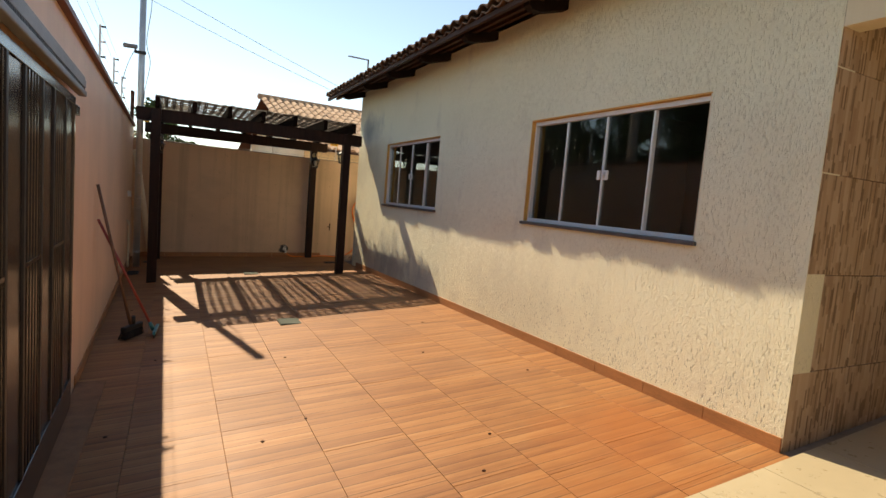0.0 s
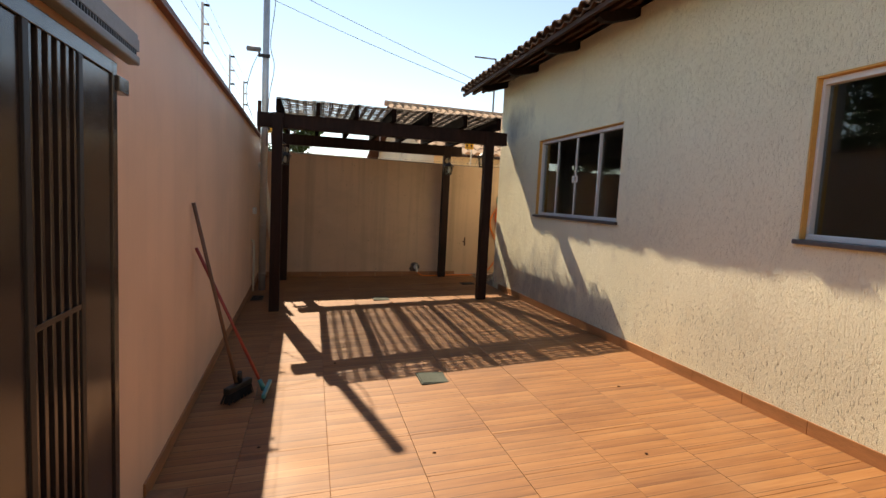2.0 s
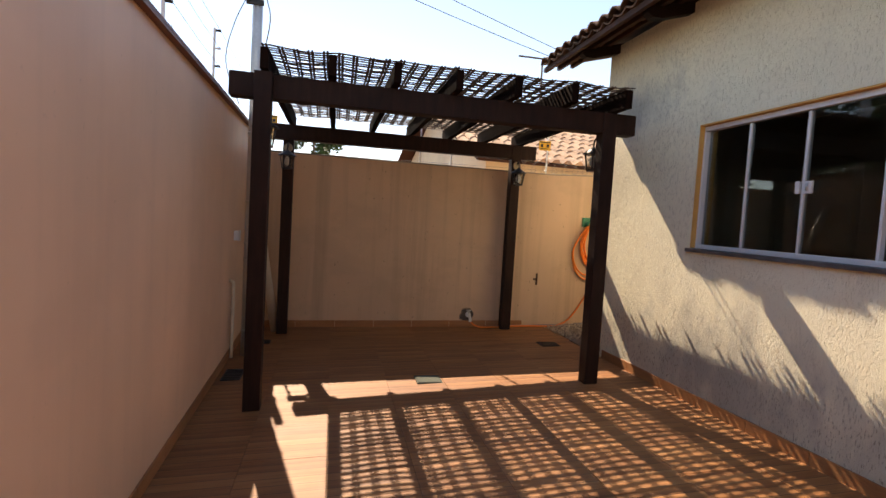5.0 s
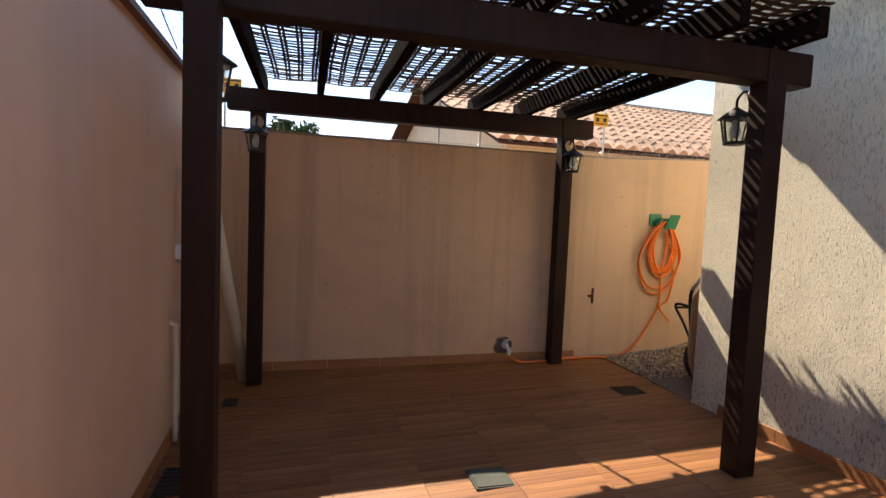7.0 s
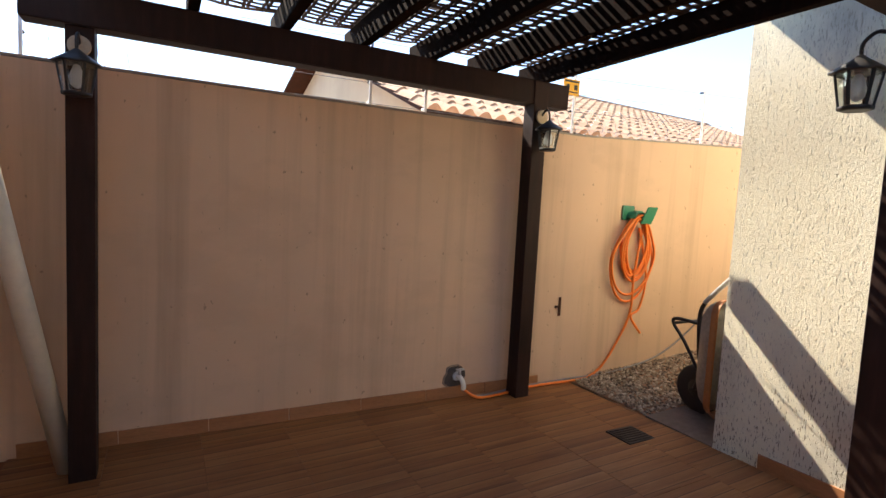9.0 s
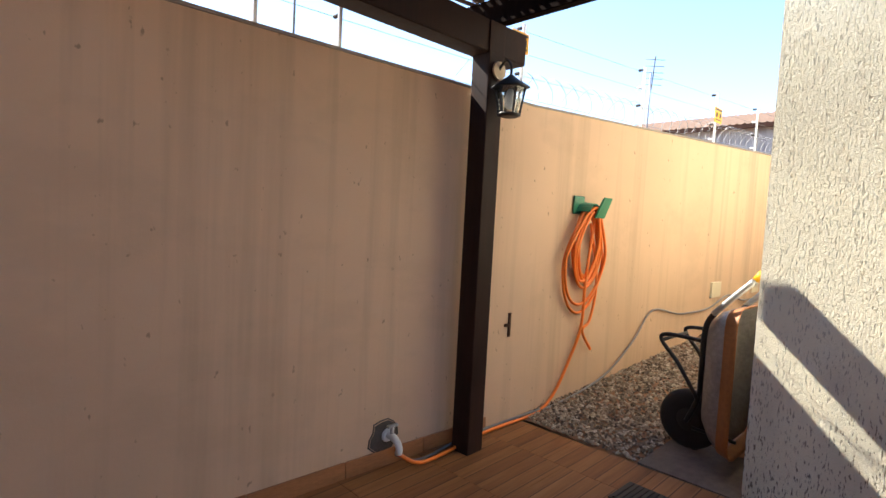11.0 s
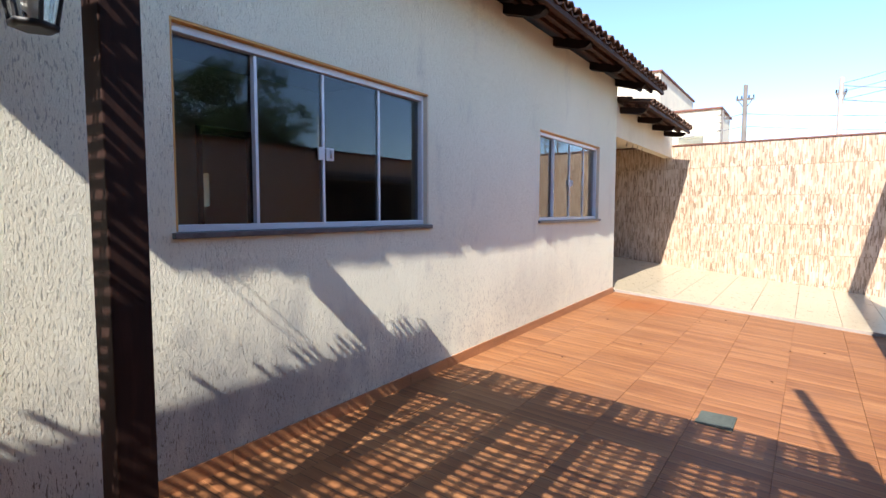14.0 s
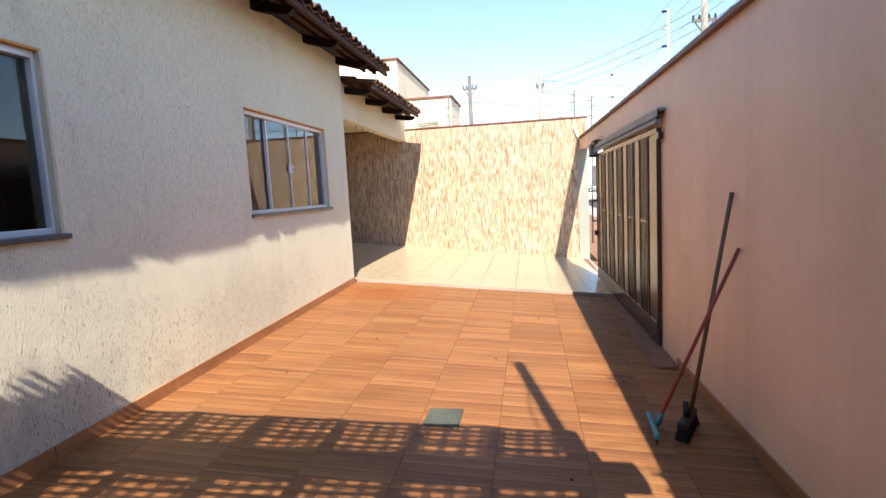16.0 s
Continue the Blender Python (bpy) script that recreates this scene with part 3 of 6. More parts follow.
bm = box(bm_new(), (7.0, TY, -0.3), (7.15, HS, 3.0))
solo("wall_porch_east", bm, M_CREAM, "cream wall closing the porch", "wall", "structure")
bm = box(bm_new(), (HX, TY, 2.62), (HX + 0.16, HS - 0.002, 3.16), 0.004)
porch_beam = solo("porch_beam", bm, M_BEAM, "cream painted porch beam with hooks under it", "beam", "structure")
bm = box(bm_new(), (HX + 0.16, TY - 0.16, 2.895), (7.0, HS, 2.95))
solo("ceiling_porch", bm, M_BEAM, "cream porch ceiling", "ceiling", "structure")


# ---------------------------------------------------------------- windows
def window(name, y0, y1, bars, label):
    """Four-panel sliding window in white aluminium, set back in an ochre reveal, on a granite sill."""
    z0, z1 = WZ
    fx = HX + 0.040
    w = thing(name, (HX, (y0 + y1) / 2, z0), label, "window")
    w["kind"] = "structure"
    bm = bm_new()
    box(bm, (HX + 0.003, y0, z1 - 0.012), (HX + 0.17, y1, z1 - 0.001))
    box(bm, (HX + 0.003, y1 - 0.012, z0 + 0.03), (HX + 0.17, y1 - 0.001, z1 - 0.013))
    part("reveal", bm, M_REVEAL, w, "ochre painted reveal")
    bm = box(bm_new(), (HX + 0.003, y0 + 0.001, z0 + 0.03), (HX + 0.17, y0 + 0.012, z1 - 0.013))
    part("reveal", bm, M_BEAM, w, "cream painted reveal")
    bm = box(bm_new(), (HX - 0.03, y0 - 0.02, z0 - 0.004), (HX + 0.17, y1 + 0.02, z0 + 0.026), 0.005)
    part("window_sill", bm, M_GRANITE, w, "dark granite sill")
    bm = bm_new()
    box(bm, (fx, y0 + 0.013, z1 - 0.052), (fx + 0.07, y1 - 0.013, z1 - 0.014), 0.004)
    box(bm, (fx, y0 + 0.013, z0 + 0.027), (fx + 0.07, y1 - 0.013, z0 + 0.062), 0.004)
    box(bm, (fx, y0 + 0.013, z0 + 0.06), (fx + 0.07, y0 + 0.033, z1 - 0.05), 0.004)
    box(bm, (fx, y1 - 0.033, z0 + 0.06), (fx + 0.07, y1 - 0.013, z1 - 0.05), 0.004)
    part("window_frame", bm, M_ALU, w)
    edges = [y0 + 0.033, *bars, y1 - 0.033]
    for i, b in enumerate(bars):
        bm = box(bm_new(), (fx + 0.008, b - 0.010, z0 + 0.06), (fx + 0.045, b + 0.010, z1 - 0.06), 0.003)
        part("mullion", bm, M_ALU, w)
    for i, (a, b) in enumerate(zip(edges, edges[1:])):
        d = 0.02 if i in (1, 2) else 0.04
        pane = part("pane", box(bm_new(), (fx + d, a - 0.004, z0 + 0.055), (fx + d + 0.006, b + 0.004, z1 - 0.055)), M_GLASS, w, "dark reflecting glass")
        pane.visible_shadow = False
    mid = bars[1]
    bm = bm_new()
    box(bm, (fx - 0.004, mid - 0.075, 1.795), (fx + 0.012, mid - 0.016, 1.875), 0.003)
    box(bm, (fx - 0.004, mid + 0.016, 1.795), (fx + 0.012, mid + 0.05, 1.875), 0.003)
    handle = part("latch", bm, M_WHITE, w, "white latch plates")
    bm = tube(bm_new(), [(fx - 0.012, mid - 0.045, 1.81), (fx - 0.012, mid - 0.045, 1.86)], 0.008, 8)
    part("knob", bm, M_STEEL, handle)
    return w


window("window_1", *W1, (6.66, 7.18, 7.67), "four-panel white aluminium sliding window, closed, with dark glass")
window("window_2", *W2, (2.555, 3.05, 3.555), "four-panel white aluminium sliding window, closed, near the porch corner")


# ---------------------------------------------------------------- roofs
def tile_mesh(name, length, width, rise, material):
    """One curved clay tile along +x, highest at its upper end."""
    bm = bm_new()
    rows = []
    for x in (0, length):
        top = [bm.verts.new((x, width * (k / 6 - 0.5), rise * math.sin(math.pi * k / 6) + 0.012)) for k in range(7)]
        low = [bm.verts.new((x, width * (k / 6 - 0.5) * 0.94, rise * math.sin(math.pi * k / 6) - 0.004)) for k in range(7)]
        rows.append(top + low[::-1])
    a, b = rows
    for k in range(14):
        f = bm.faces.new((a[k], a[(k + 1) % 14], b[(k + 1) % 14], b[k]))
    bm.faces.new(a[::-1])
    bm.faces.new(b)
    return mesh_of(name, bm, material)


def eave_roof(name, label, x0, z0, y0, y1, slope, deep, rafters, rafter_x1):
    """Clay roof that falls towards the yard: tiles, deck, fascia boards and shaped rafter ends."""
    r = thing(name, (x0, (y0 + y1) / 2, z0), label, "roof")
    run = lambda d: (x0 + d, z0 + slope * d)
    ang = -math.degrees(math.atan(slope))
    bm = bm_new()
    a, b = run(0.06), run(deep)
    hull8(bm, [(a[0], y0, a[1] - 0.045), (b[0], y0, b[1] - 0.045), (b[0], y1, b[1] - 0.045), (a[0], y1, a[1] - 0.045)],
          [(a[0], y0, a[1] - 0.02), (b[0], y0, b[1] - 0.02), (b[0], y1, b[1] - 0.02), (a[0], y1, a[1] - 0.02)])
    part("deck", bm, M_BOARD, r, "reddish brown underside")
    for d in (0.05, 0.22, 0.39):
        a = run(d)
        part("batten", bar(bm_new(), (a[0], y0, a[1] - 0.07), (a[0], y1, a[1] - 0.07), 0.04, 0.05), M_BOARD, r)
    for y in rafters:
        p, q = run(0.10), run(rafter_x1 - x0)
        bm = bm_new()
        w = 0.045
        prof = [(p[0], p[1] - 0.09), (p[0], p[1] - 0.12), (p[0] + 0.05, p[1] - 0.155), (p[0] + 0.14, p[1] - 0.172 + slope * 0.06), (q[0], q[1] - 0.182), (q[0], q[1] - 0.085)]
        f0 = [bm.verts.new((x, y - w, z)) for x, z in prof]
        f1 = [bm.verts.new((x, y + w, z)) for x, z in prof]
        bm.faces.new(f0)
        bm.faces.new(f1[::-1])
        for k in range(len(prof)):
            j = (k + 1) % len(prof)
            bm.faces.new((f0[k], f1[k], f1[j], f0[j]))
        part("rafter_end", bm, M_EAVE, r, "dark shaped rafter end")
    me = tile_mesh(name + "_tile", 0.42, 0.215, 0.055, M_ROOF)
    pan = tile_mesh(name + "_pan", 0.42, 0.2, -0.035, M_ROOF)
    inv = Matrix.Translation(-ORIGIN[r.name])
    rows = 2
    count = int((y1 - y0) / 0.2)
    for row in range(rows):
        d = row * 0.34
        for k in range(count + 1):
            x, z = run(d)
            for data, off, up in ((me, 0.0, 0.012), (pan, 0.1, 0.0)):
                y = y0 + 0.2 * k + off
                if y > y1 - 0.05:
                    continue
                piece("roof_tile", data, r, inv @ pose(x + random.uniform(-0.012, 0.012), y, z + up + row * 0.018, 0, ang + 2, random.uniform(-1.5, 1.5)))
    # the tiles further up, out of reach
    bm = bm_new()
    n = int((y1 - y0) / 0.2)
    prev = None
    for k in range(n * 4 + 1):
        y = y0 + k * 0.05
        h = 0.05 * (0.5 + 0.5 * math.cos(2 * math.pi * k / 4))
        a, b = run(0.62), run(deep)
        cur = [bm.verts.new((a[0], y, a[1] + h + 0.02)), bm.verts.new((b[0], y, b[1] + h + 0.02))]
        if prev:
            bm.faces.new((prev[0], prev[1], cur[1], cur[0]))
        prev = cur
    upper = part("upper_tiles", bm, M_ROOF, r)
    upper["kind"] = "stuff"
    return r


eave_roof("house_roof", "old brown clay tile roof with dark timber rafter ends", 2.86, 3.40, 0.55, 10.42, 0.27, 3.4,
          [1.40, 2.50, 3.71, 4.90, 6.05, 7.23, 8.40, 9.58], 3.5)
eave_roof("porch_roof", "lower clay tile porch roof with dark rafter ends", 2.90, 3.10, -1.95, 1.27, 0.16, 4.0,
          [-1.85, -0.90, 0.10, 1.12], 3.5)
bm = hull8(bm_new(), [(6.2, 0.55, 3.2), (9.8, 0.55, 3.2), (9.8, 9.7, 3.2), (6.2, 9.7, 3.2)], [(6.2, 0.55, 4.3), (9.8, 0.55, 3.4), (9.8, 9.7, 3.4), (6.2, 9.7, 4.3)])
solo("roof_far_slope", bm, M_ROOF, "far slope of the clay roof", "roof", "structure")
# gable board at the north end of the roof
bm = hull8(bm_new(), [(HX + 0.02, HN - 0.17, 3.441), (6.25, HN - 0.17, 3.441), (6.25, HN - 0.01, 3.441), (HX + 0.02, HN - 0.01, 3.441)],
           [(HX + 0.02, HN - 0.17, 3.46), (6.25, HN - 0.17, 4.2), (6.25, HN - 0.01, 4.2), (HX + 0.02, HN - 0.01, 3.46)])
solo("wall_gable", bm, M_HOUSE, "cream gable above the side passage", "wall", "structure")

# hooks under the porch beam
for y in (0.55, 0.2, -0.1, -0.4):
    bm = tube(bm_new(), smooth_path([(HX + 0.05, y, 2.625), (HX + 0.05, y, 2.58), (HX + 0.05, y + 0.03, 2.55), (HX + 0.05, y + 0.055, 2.575)], 4), 0.007, 6)
    solo("hook", bm, M_PLATE, "small brass hook under the porch beam", "hook", group="hooks under the porch beam")


# ---------------------------------------------------------------- pergola
PX = (-0.06, 2.83)
PY = (8.66, 11.02)
FOOT = {(-0.06, 8.66): (-0.01, -0.17), (-0.06, 11.02): (-0.025, 0.0), (2.83, 11.02): (-0.02, 0.0)}
RAFT = [-0.06 + 0.488 * i for i in range(7)]
perg = thing("pergola", (1.4, 9.8, fz(1.4, 9.8)), "dark-stained timber pergola roofed with a woven bamboo mat", "pergola")
for px in PX:
    for py in PY:
        ox, oy = FOOT.get((px, py), (0.0, 0.0))
        bm = box(bm_new(), (px - 0.063 + ox, py - 0.065 + oy, fz(px, py) - 0.03), (px + 0.063 + ox, py + 0.065 + oy, 2.335), 0.006)
        part("post", bm, M_WOOD, perg)
        bm = box(bm_new(), (px - 0.0645 + ox, py - 0.0645 + oy, 2.33), (px + 0.0645 + ox, py + 0.04 + oy, 2.502), 0.004)
        part("post_head", bm, M_WOOD, perg)
for ya, yb in ((8.60, 8.685), (10.99, 11.04)):
    bm = bar(bm_new(), (-0.328, ya, 2.418), (3.085, yb, 2.418), 0.14, 0.18)
    bmesh.ops.bevel(bm, geom=bm.edges[:], offset=0.006, segments=2, affect="EDGES")
    part("cross_beam", bm, M_WOOD, perg)
for rx in RAFT:
    bm = box(bm_new(), (rx - 0.029, 8.38, 2.509), (rx + 0.029, 11.32, 2.662), 0.005)
    part("rafter", bm, M_RAFTER, perg)


def sag(x):
    """Droop of the mat between two rafters."""
    f = ((x - RAFT[0]) / 0.488) % 1.0
    return -0.014 * math.sin(math.pi * f) if RAFT[0] < x < RAFT[-1] else 0.0


rng = random.Random(7)
y = 8.38
while y < 11.2:
    w = rng.uniform(0.038, 0.052)
    xs = [RAFT[0] - 0.05 + 0.061 * k for k in range(50)]
    xs = [x for x in xs if x < RAFT[-1] + 0.06]
    bm = bm_new()
    prev = None
    ph = rng.uniform(0, 6)
    x_from = rng.uniform(0, 0.05)
    for x in xs:
        yy = y + 0.004 * math.sin(x * 7 + ph)
        z = 2.674 + sag(x) + 0.004 * math.sin(x * 11 + ph * 2)
        ring = [bm.verts.new((x + x_from, yy - w / 2, z)), bm.verts.new((x + x_from, yy, z + 0.006)), bm.verts.new((x + x_from, yy + w / 2, z)), bm.verts.new((x + x_from, yy, z - 0.004))]
        if prev:
            for k in range(4):
                bm.faces.new((prev[k], prev[(k + 1) % 4], ring[(k + 1) % 4], ring[k]))
        else:
            bm.faces.new(ring[::-1])
        prev = ring
    bm.faces.new(prev)
    part("mat_slat", bm, M_MAT, perg)
    y += w + rng.uniform(0.015, 0.028) + (0.022 if rng.random() < 0.05 else 0)
x = RAFT[0]
while x < RAFT[-1] + 0.02:
    for dx in (-0.013, 0.013):
        pts = [(x + dx + 0.006 * math.sin(3 * yy + x * 9), yy, 2.676 + sag(x + dx) + 0.006 * math.sin(yy * 140)) for yy in [8.37 + 0.07 * k for k in range(41)]]
        part("mat_cord", tube(bm_new(), pts, 0.0105, 4), M_CORD, perg)
    x += rng.uniform(0.104, 0.118)


# lanterns on the posts
def lantern(reach=0.105):
    """Coach lantern on a curved arm; hangs in front (-y) of the origin, which is the plate's centre on the post."""
    l = thing("wall_lantern", (0, 0, 0), "black iron coach lantern with clear panes on a curved arm", "lantern", "lanterns on the pergola posts")
    part("wall_plate", lathe(bm_new(), (0, -0.012, 0), [(0.05, -0.012), (0.052, 0.0), (0.035, 0.012)], 20, "y"), M_PLATE, l, "worn round plate")
    part("arm", tube(bm_new(), smooth_path([(0, -0.012, 0), (0, -0.43 * reach, 0.035), (0, -0.71 * reach, 0.045), (0, -0.98 * reach, 0.01), (0, -reach, -0.04)], 5), 0.008, 8), M_BLACK, l)
    c = -reach
    part("cap", lathe(bm_new(), (0, c, 0), [(0.012, -0.035), (0.03, -0.05), (0.105, -0.098), (0.108, -0.106), (0.09, -0.108)], 6), M_BLACK, l)
    for k in range(6):
        a = 2 * math.pi * k / 6
        p = (math.cos(a) * 0.082, c + math.sin(a) * 0.082, -0.106)
        q = (math.cos(a) * 0.058, c + math.sin(a) * 0.058, -0.245)
        part("cage_bar", bar(bm_new(), p, q, 0.010, 0.010), M_BLACK, l)
    part("base", lathe(bm_new(), (0, c, 0), [(0.05, -0.262), (0.064, -0.258), (0.066, -0.243), (0.05, -0.240)], 6), M_BLACK, l)
    for k in range(6):
        a, b = 2 * math.pi * k / 6, 2 * math.pi * (k + 1) / 6
        bm = bm_new()
        top = [Vector((math.cos(t) * 0.078, c + math.sin(t) * 0.078, -0.108)) for t in (a, b)]
        low = [Vector((math.cos(t) * 0.055, c + math.sin(t) * 0.055, -0.243)) for t in (a, b)]
        n = Vector((math.cos((a + b) / 2), math.sin((a + b) / 2), 0)) * 0.003
        hull8(bm, [low[0], low[1], low[1] + n, low[0] + n], [top[0], top[1], top[1] + n, top[0] + n])
        g = part("pane", bm, M_LGLASS, l)
        g.visible_shadow = False
    part("bulb", lathe(bm_new(), (0, c, 0), [(0.012, -0.112), (0.022, -0.135), (0.032, -0.17), (0.028, -0.205), (0.008, -0.222)], 12), M_BULB, l, "frosted bulb")
    return l


lan = lantern()
lan.location = (PX[1] - 0.018, PY[1] - 0.066, 2.235)
copy_thing(lan, pose(PX[0] - 0.025, PY[1] - 0.066, 2.23))
far = lantern(0.15)
far.location = (PX[1], PY[0] + 0.066, 2.275)
far.rotation_euler.z = math.pi
copy_thing(lan, pose(PX[0] - 0.01, PY[0] - 0.104, 2.23, 0, 0, 180))


# ---------------------------------------------------------------- sliding gate
gate = thing("sliding_gate", (-0.31, 1.9, -0.06), "dark brown gloss steel sliding gate, slid open along the wall", "gate")
GX, GY0, GY1, GZ0, GZ1 = -0.325, 0.02, 3.83, -0.035, 1.965
bm = bm_new()
box(bm, (GX - 0.02, GY0, GZ0), (GX + 0.02, GY0 + 0.05, GZ1), 0.003)
box(bm, (GX - 0.02, GY1 - 0.05, GZ0), (GX + 0.02, GY1, GZ1), 0.003)
box(bm, (GX - 0.02, GY0 + 0.05, GZ1 - 0.05), (GX + 0.02, GY1 - 0.05, GZ1), 0.003)
part("gate_frame", bm, M_GATE, gate)
part("kick_plate", box(bm_new(), (GX - 0.012, GY0 + 0.05, GZ0), (GX + 0.022, GY1 - 0.05, GZ0 + 0.20), 0.004), M_GATE, gate)
top = GY1 - 0.05
for k in range(7):
    wide = 0.30 if k == 0 else 0.29
    if top - 0.08 < GY0 + 0.05:
        break
    lo = max(top - wide, GY0 + 0.05)
    part("sheet", box(bm_new(), (GX - 0.008, lo, GZ0 + 0.2), (GX + 0.012, top, GZ1 - 0.05), 0.003), M_GATE, gate, "glossy flat sheet")
    for yb in (lo, top):
        if GY0 + 0.09 < yb < GY1 - 0.09:
            part("stile", box(bm_new(), (GX - 0.019, yb - 0.016, GZ0 + 0.2), (GX + 0.021, yb + 0.016, GZ1 - 0.05), 0.002), M_BLACK, gate)
    y0, y1 = max(lo - 0.352, GY0 + 0.05), lo
    if y1 - y0 > 0.1:
        part("mid_rail", box(bm_new(), (GX - 0.02, y0, 1.085), (GX + 0.02, y1, 1.105), 0.002), M_GATE, gate)
    for i in range(6):
        yb = lo - 0.352 * (i + 0.5) / 6
        if yb > GY0 + 0.06:
            part("bar", box(bm_new(), (GX - 0.012, yb - 0.011, GZ0 + 0.2), (GX + 0.016, yb + 0.011, GZ1 - 0.05), 0.002), M_GATE, gate)
    top = lo - 0.352
part("bracket", box(bm_new(), (GX - 0.01, GY1 - 0.01, 1.86), (GX + 0.03, GY1 + 0.11, 1.92), 0.004), M_GATE, gate)
bm = bm_new()
tube(bm, smooth_path([(GX + 0.02, GY0 + 0.02, 1.22), (GX + 0.08, GY0 + 0.02, 1.22), (GX + 0.085, GY0 + 0.02, 1.05), (GX + 0.08, GY0 + 0.02, 0.9), (GX + 0.02, GY0 + 0.02, 0.9)], 4), 0.012, 8)
part("handle", bm, M_BLACK, gate, "black pull handle")
part("lock", box(bm_new(), (GX + 0.02, GY0 + 0.0, 0.66), (GX + 0.06, GY0 + 0.08, 0.74), 0.006), M_BLACK, gate)

rail = thing("gate_rail", (-0.33, 2.1, 2.05), "dull zinc top rail with a toothed drive rack", "gate rail")
bm = bm_new()
box(bm, (-0.365, 0.0, 2.095), (-0.275, 4.22, 2.118), 0.003)
box(bm, (-0.282, 0.0, 2.05), (-0.27, 4.22, 2.096), 0.002)
part("channel", bm, M_RAIL, rail)
bm = box(bm_new(), (-0.31, 0.0, 1.99), (-0.262, 4.20, 2.025), 0.008)
part("drive_bar", bm, M_RAIL, rail)
bm = bm_new()
for k in range(150):
    y = 0.6 + k * 0.024
    box(bm, (-0.29, y, 2.025), (-0.272, y + 0.011, 2.05))
part("rack_teeth", bm, M_BLACK, rail)
for k in range(5):
    y = 0.15 + k * 0.98
    part("rail_bracket", box(bm_new(), (lx(y) - 0.01, y, 2.07), (-0.36, y + 0.04, 2.116), 0.003), M_RAIL, rail)
motor = thing("gate_motor", (-0.27, 0.1, 2.06), "grey gate motor box mounted over the opening", "gate motor")
part("housing", box(bm_new(), (-0.33, -0.28, 1.95), (-0.20, -0.06, 2.13), 0.02), M_RAIL, motor)
part("mount", box(bm_new(), (-0.36, -0.06, 2.10), (-0.22, 0.35, 2.16), 0.006), M_BLACK, motor)
part("cover", box(bm_new(), (-0.34, -0.29, 1.925), (-0.19, -0.05, 1.95), 0.006), M_BLACK, motor)
bm = box(bm_new(), (-0.40, TY + 0.1, fz(-0.2, 2) - 0.015), (-0.215, 4.22, fz(-0.2, 2) + 0.02), 0.004)
solo("gate_track", bm, M_SOIL, "worn concrete strip under the sliding gate", "gate track", "structure")


for ob, along in ((gate, -0.15), (rail, -0.38)):
    ob.location += Vector((-0.022, along, 0.0))
    ob.rotation_euler.z = radians(1.0)

# ---------------------------------------------------------------- small yard things
def gz(x):
    """Height of the gravel in the side passage."""
    return 0.075 + 0.105 * (x - 3.45)


for x, y, w, d, mat, lab in ((1.39, 5.49, 0.24, 0.27, M_DRAIN, "grey metal inspection cover in the tiled floor"),
                             (1.40, 8.96, 0.235, 0.225, M_DRAIN, "grey metal inspection cover under the pergola"),
                             (3.06, 10.08, 0.235, 0.21, M_BLACK, "dark drain grate set in the tiles"),
                             (-0.22, 10.58, 0.11, 0.17, M_BLACK, "small dark drain grate beside the street wall"),
                             (-0.36, 9.37, 0.17, 0.34, M_BLACK, "long dark drain grate beside the street wall")):
    z = fz(x, y)
    c = thing("floor_drain_cover", (x, y, z), lab, "drain cover", "covers in the yard floor")
    part("cover_frame", box(bm_new(), (x - w / 2, y - d / 2, z - 0.01), (x + w / 2, y + d / 2, z + 0.007), 0.002), mat, c)
    if mat is M_DRAIN:
        part("plate", box(bm_new(), (x - w / 2 + 0.012, y - d / 2 + 0.012, z), (x + w / 2 - 0.012, y + d / 2 - 0.012, z + 0.012), 0.003), mat, c)
    else:
        for k in range(7):
            yy = y - d / 2 + 0.025 + k * (d - 0.05) / 6
            part("grate_bar", box(bm_new(), (x - w / 2 + 0.012, yy - 0.007, z), (x + w / 2 - 0.012, yy + 0.007, z + 0.013), 0.002), mat, c)

# broom
b0, b1 = Vector((-0.115, 5.47, fz(-0.1, 5.5))), Vector((-0.417, 5.32, 1.40))
d = (b1 - b0).normalized()
broom = thing("broom", b0, "brown-handled broom with black bristles leaning on the wall", "broom")
part("handle", tube(bm_new(), [b0 + d * 0.10, b0 + d * 0.7, b1], [0.014, 0.0125, 0.013], 10), M_STICKW, broom)
bm = box(bm_new(), (-0.165, -0.028, 0.075), (0.125, 0.028, 0.125), 0.014)
tube(bm, [(0, 0, 0.12), tuple(Vector((0, 0, 0.12)) + Vector((d.x, d.y, d.z)) * 0.09)], [0.02, 0.017], 10)
bmesh.ops.transform(bm, matrix=pose(b0.x, b0.y, b0.z, 0, 0, 62), verts=bm.verts)
part("head", bm, M_BLACK, broom)
bm = bm_new()
rb = random.Random(3)
for k in range(260):
    u, v = rb.uniform(-0.155, 0.115), rb.uniform(-0.022, 0.022)
    tube(bm, [(u, v, 0.085), (u * 1.12 + rb.uniform(-0.012, 0.012), v * 1.7 + rb.uniform(-0.008, 0.008), 0.004)], [0.005, 0.003], 3, False)
bmesh.ops.transform(bm, matrix=pose(b0.x, b0.y, b0.z, 0, 0, 62), verts=bm.verts)
part("bristles", bm, M_BRISTLE, broom, "splayed black bristles")

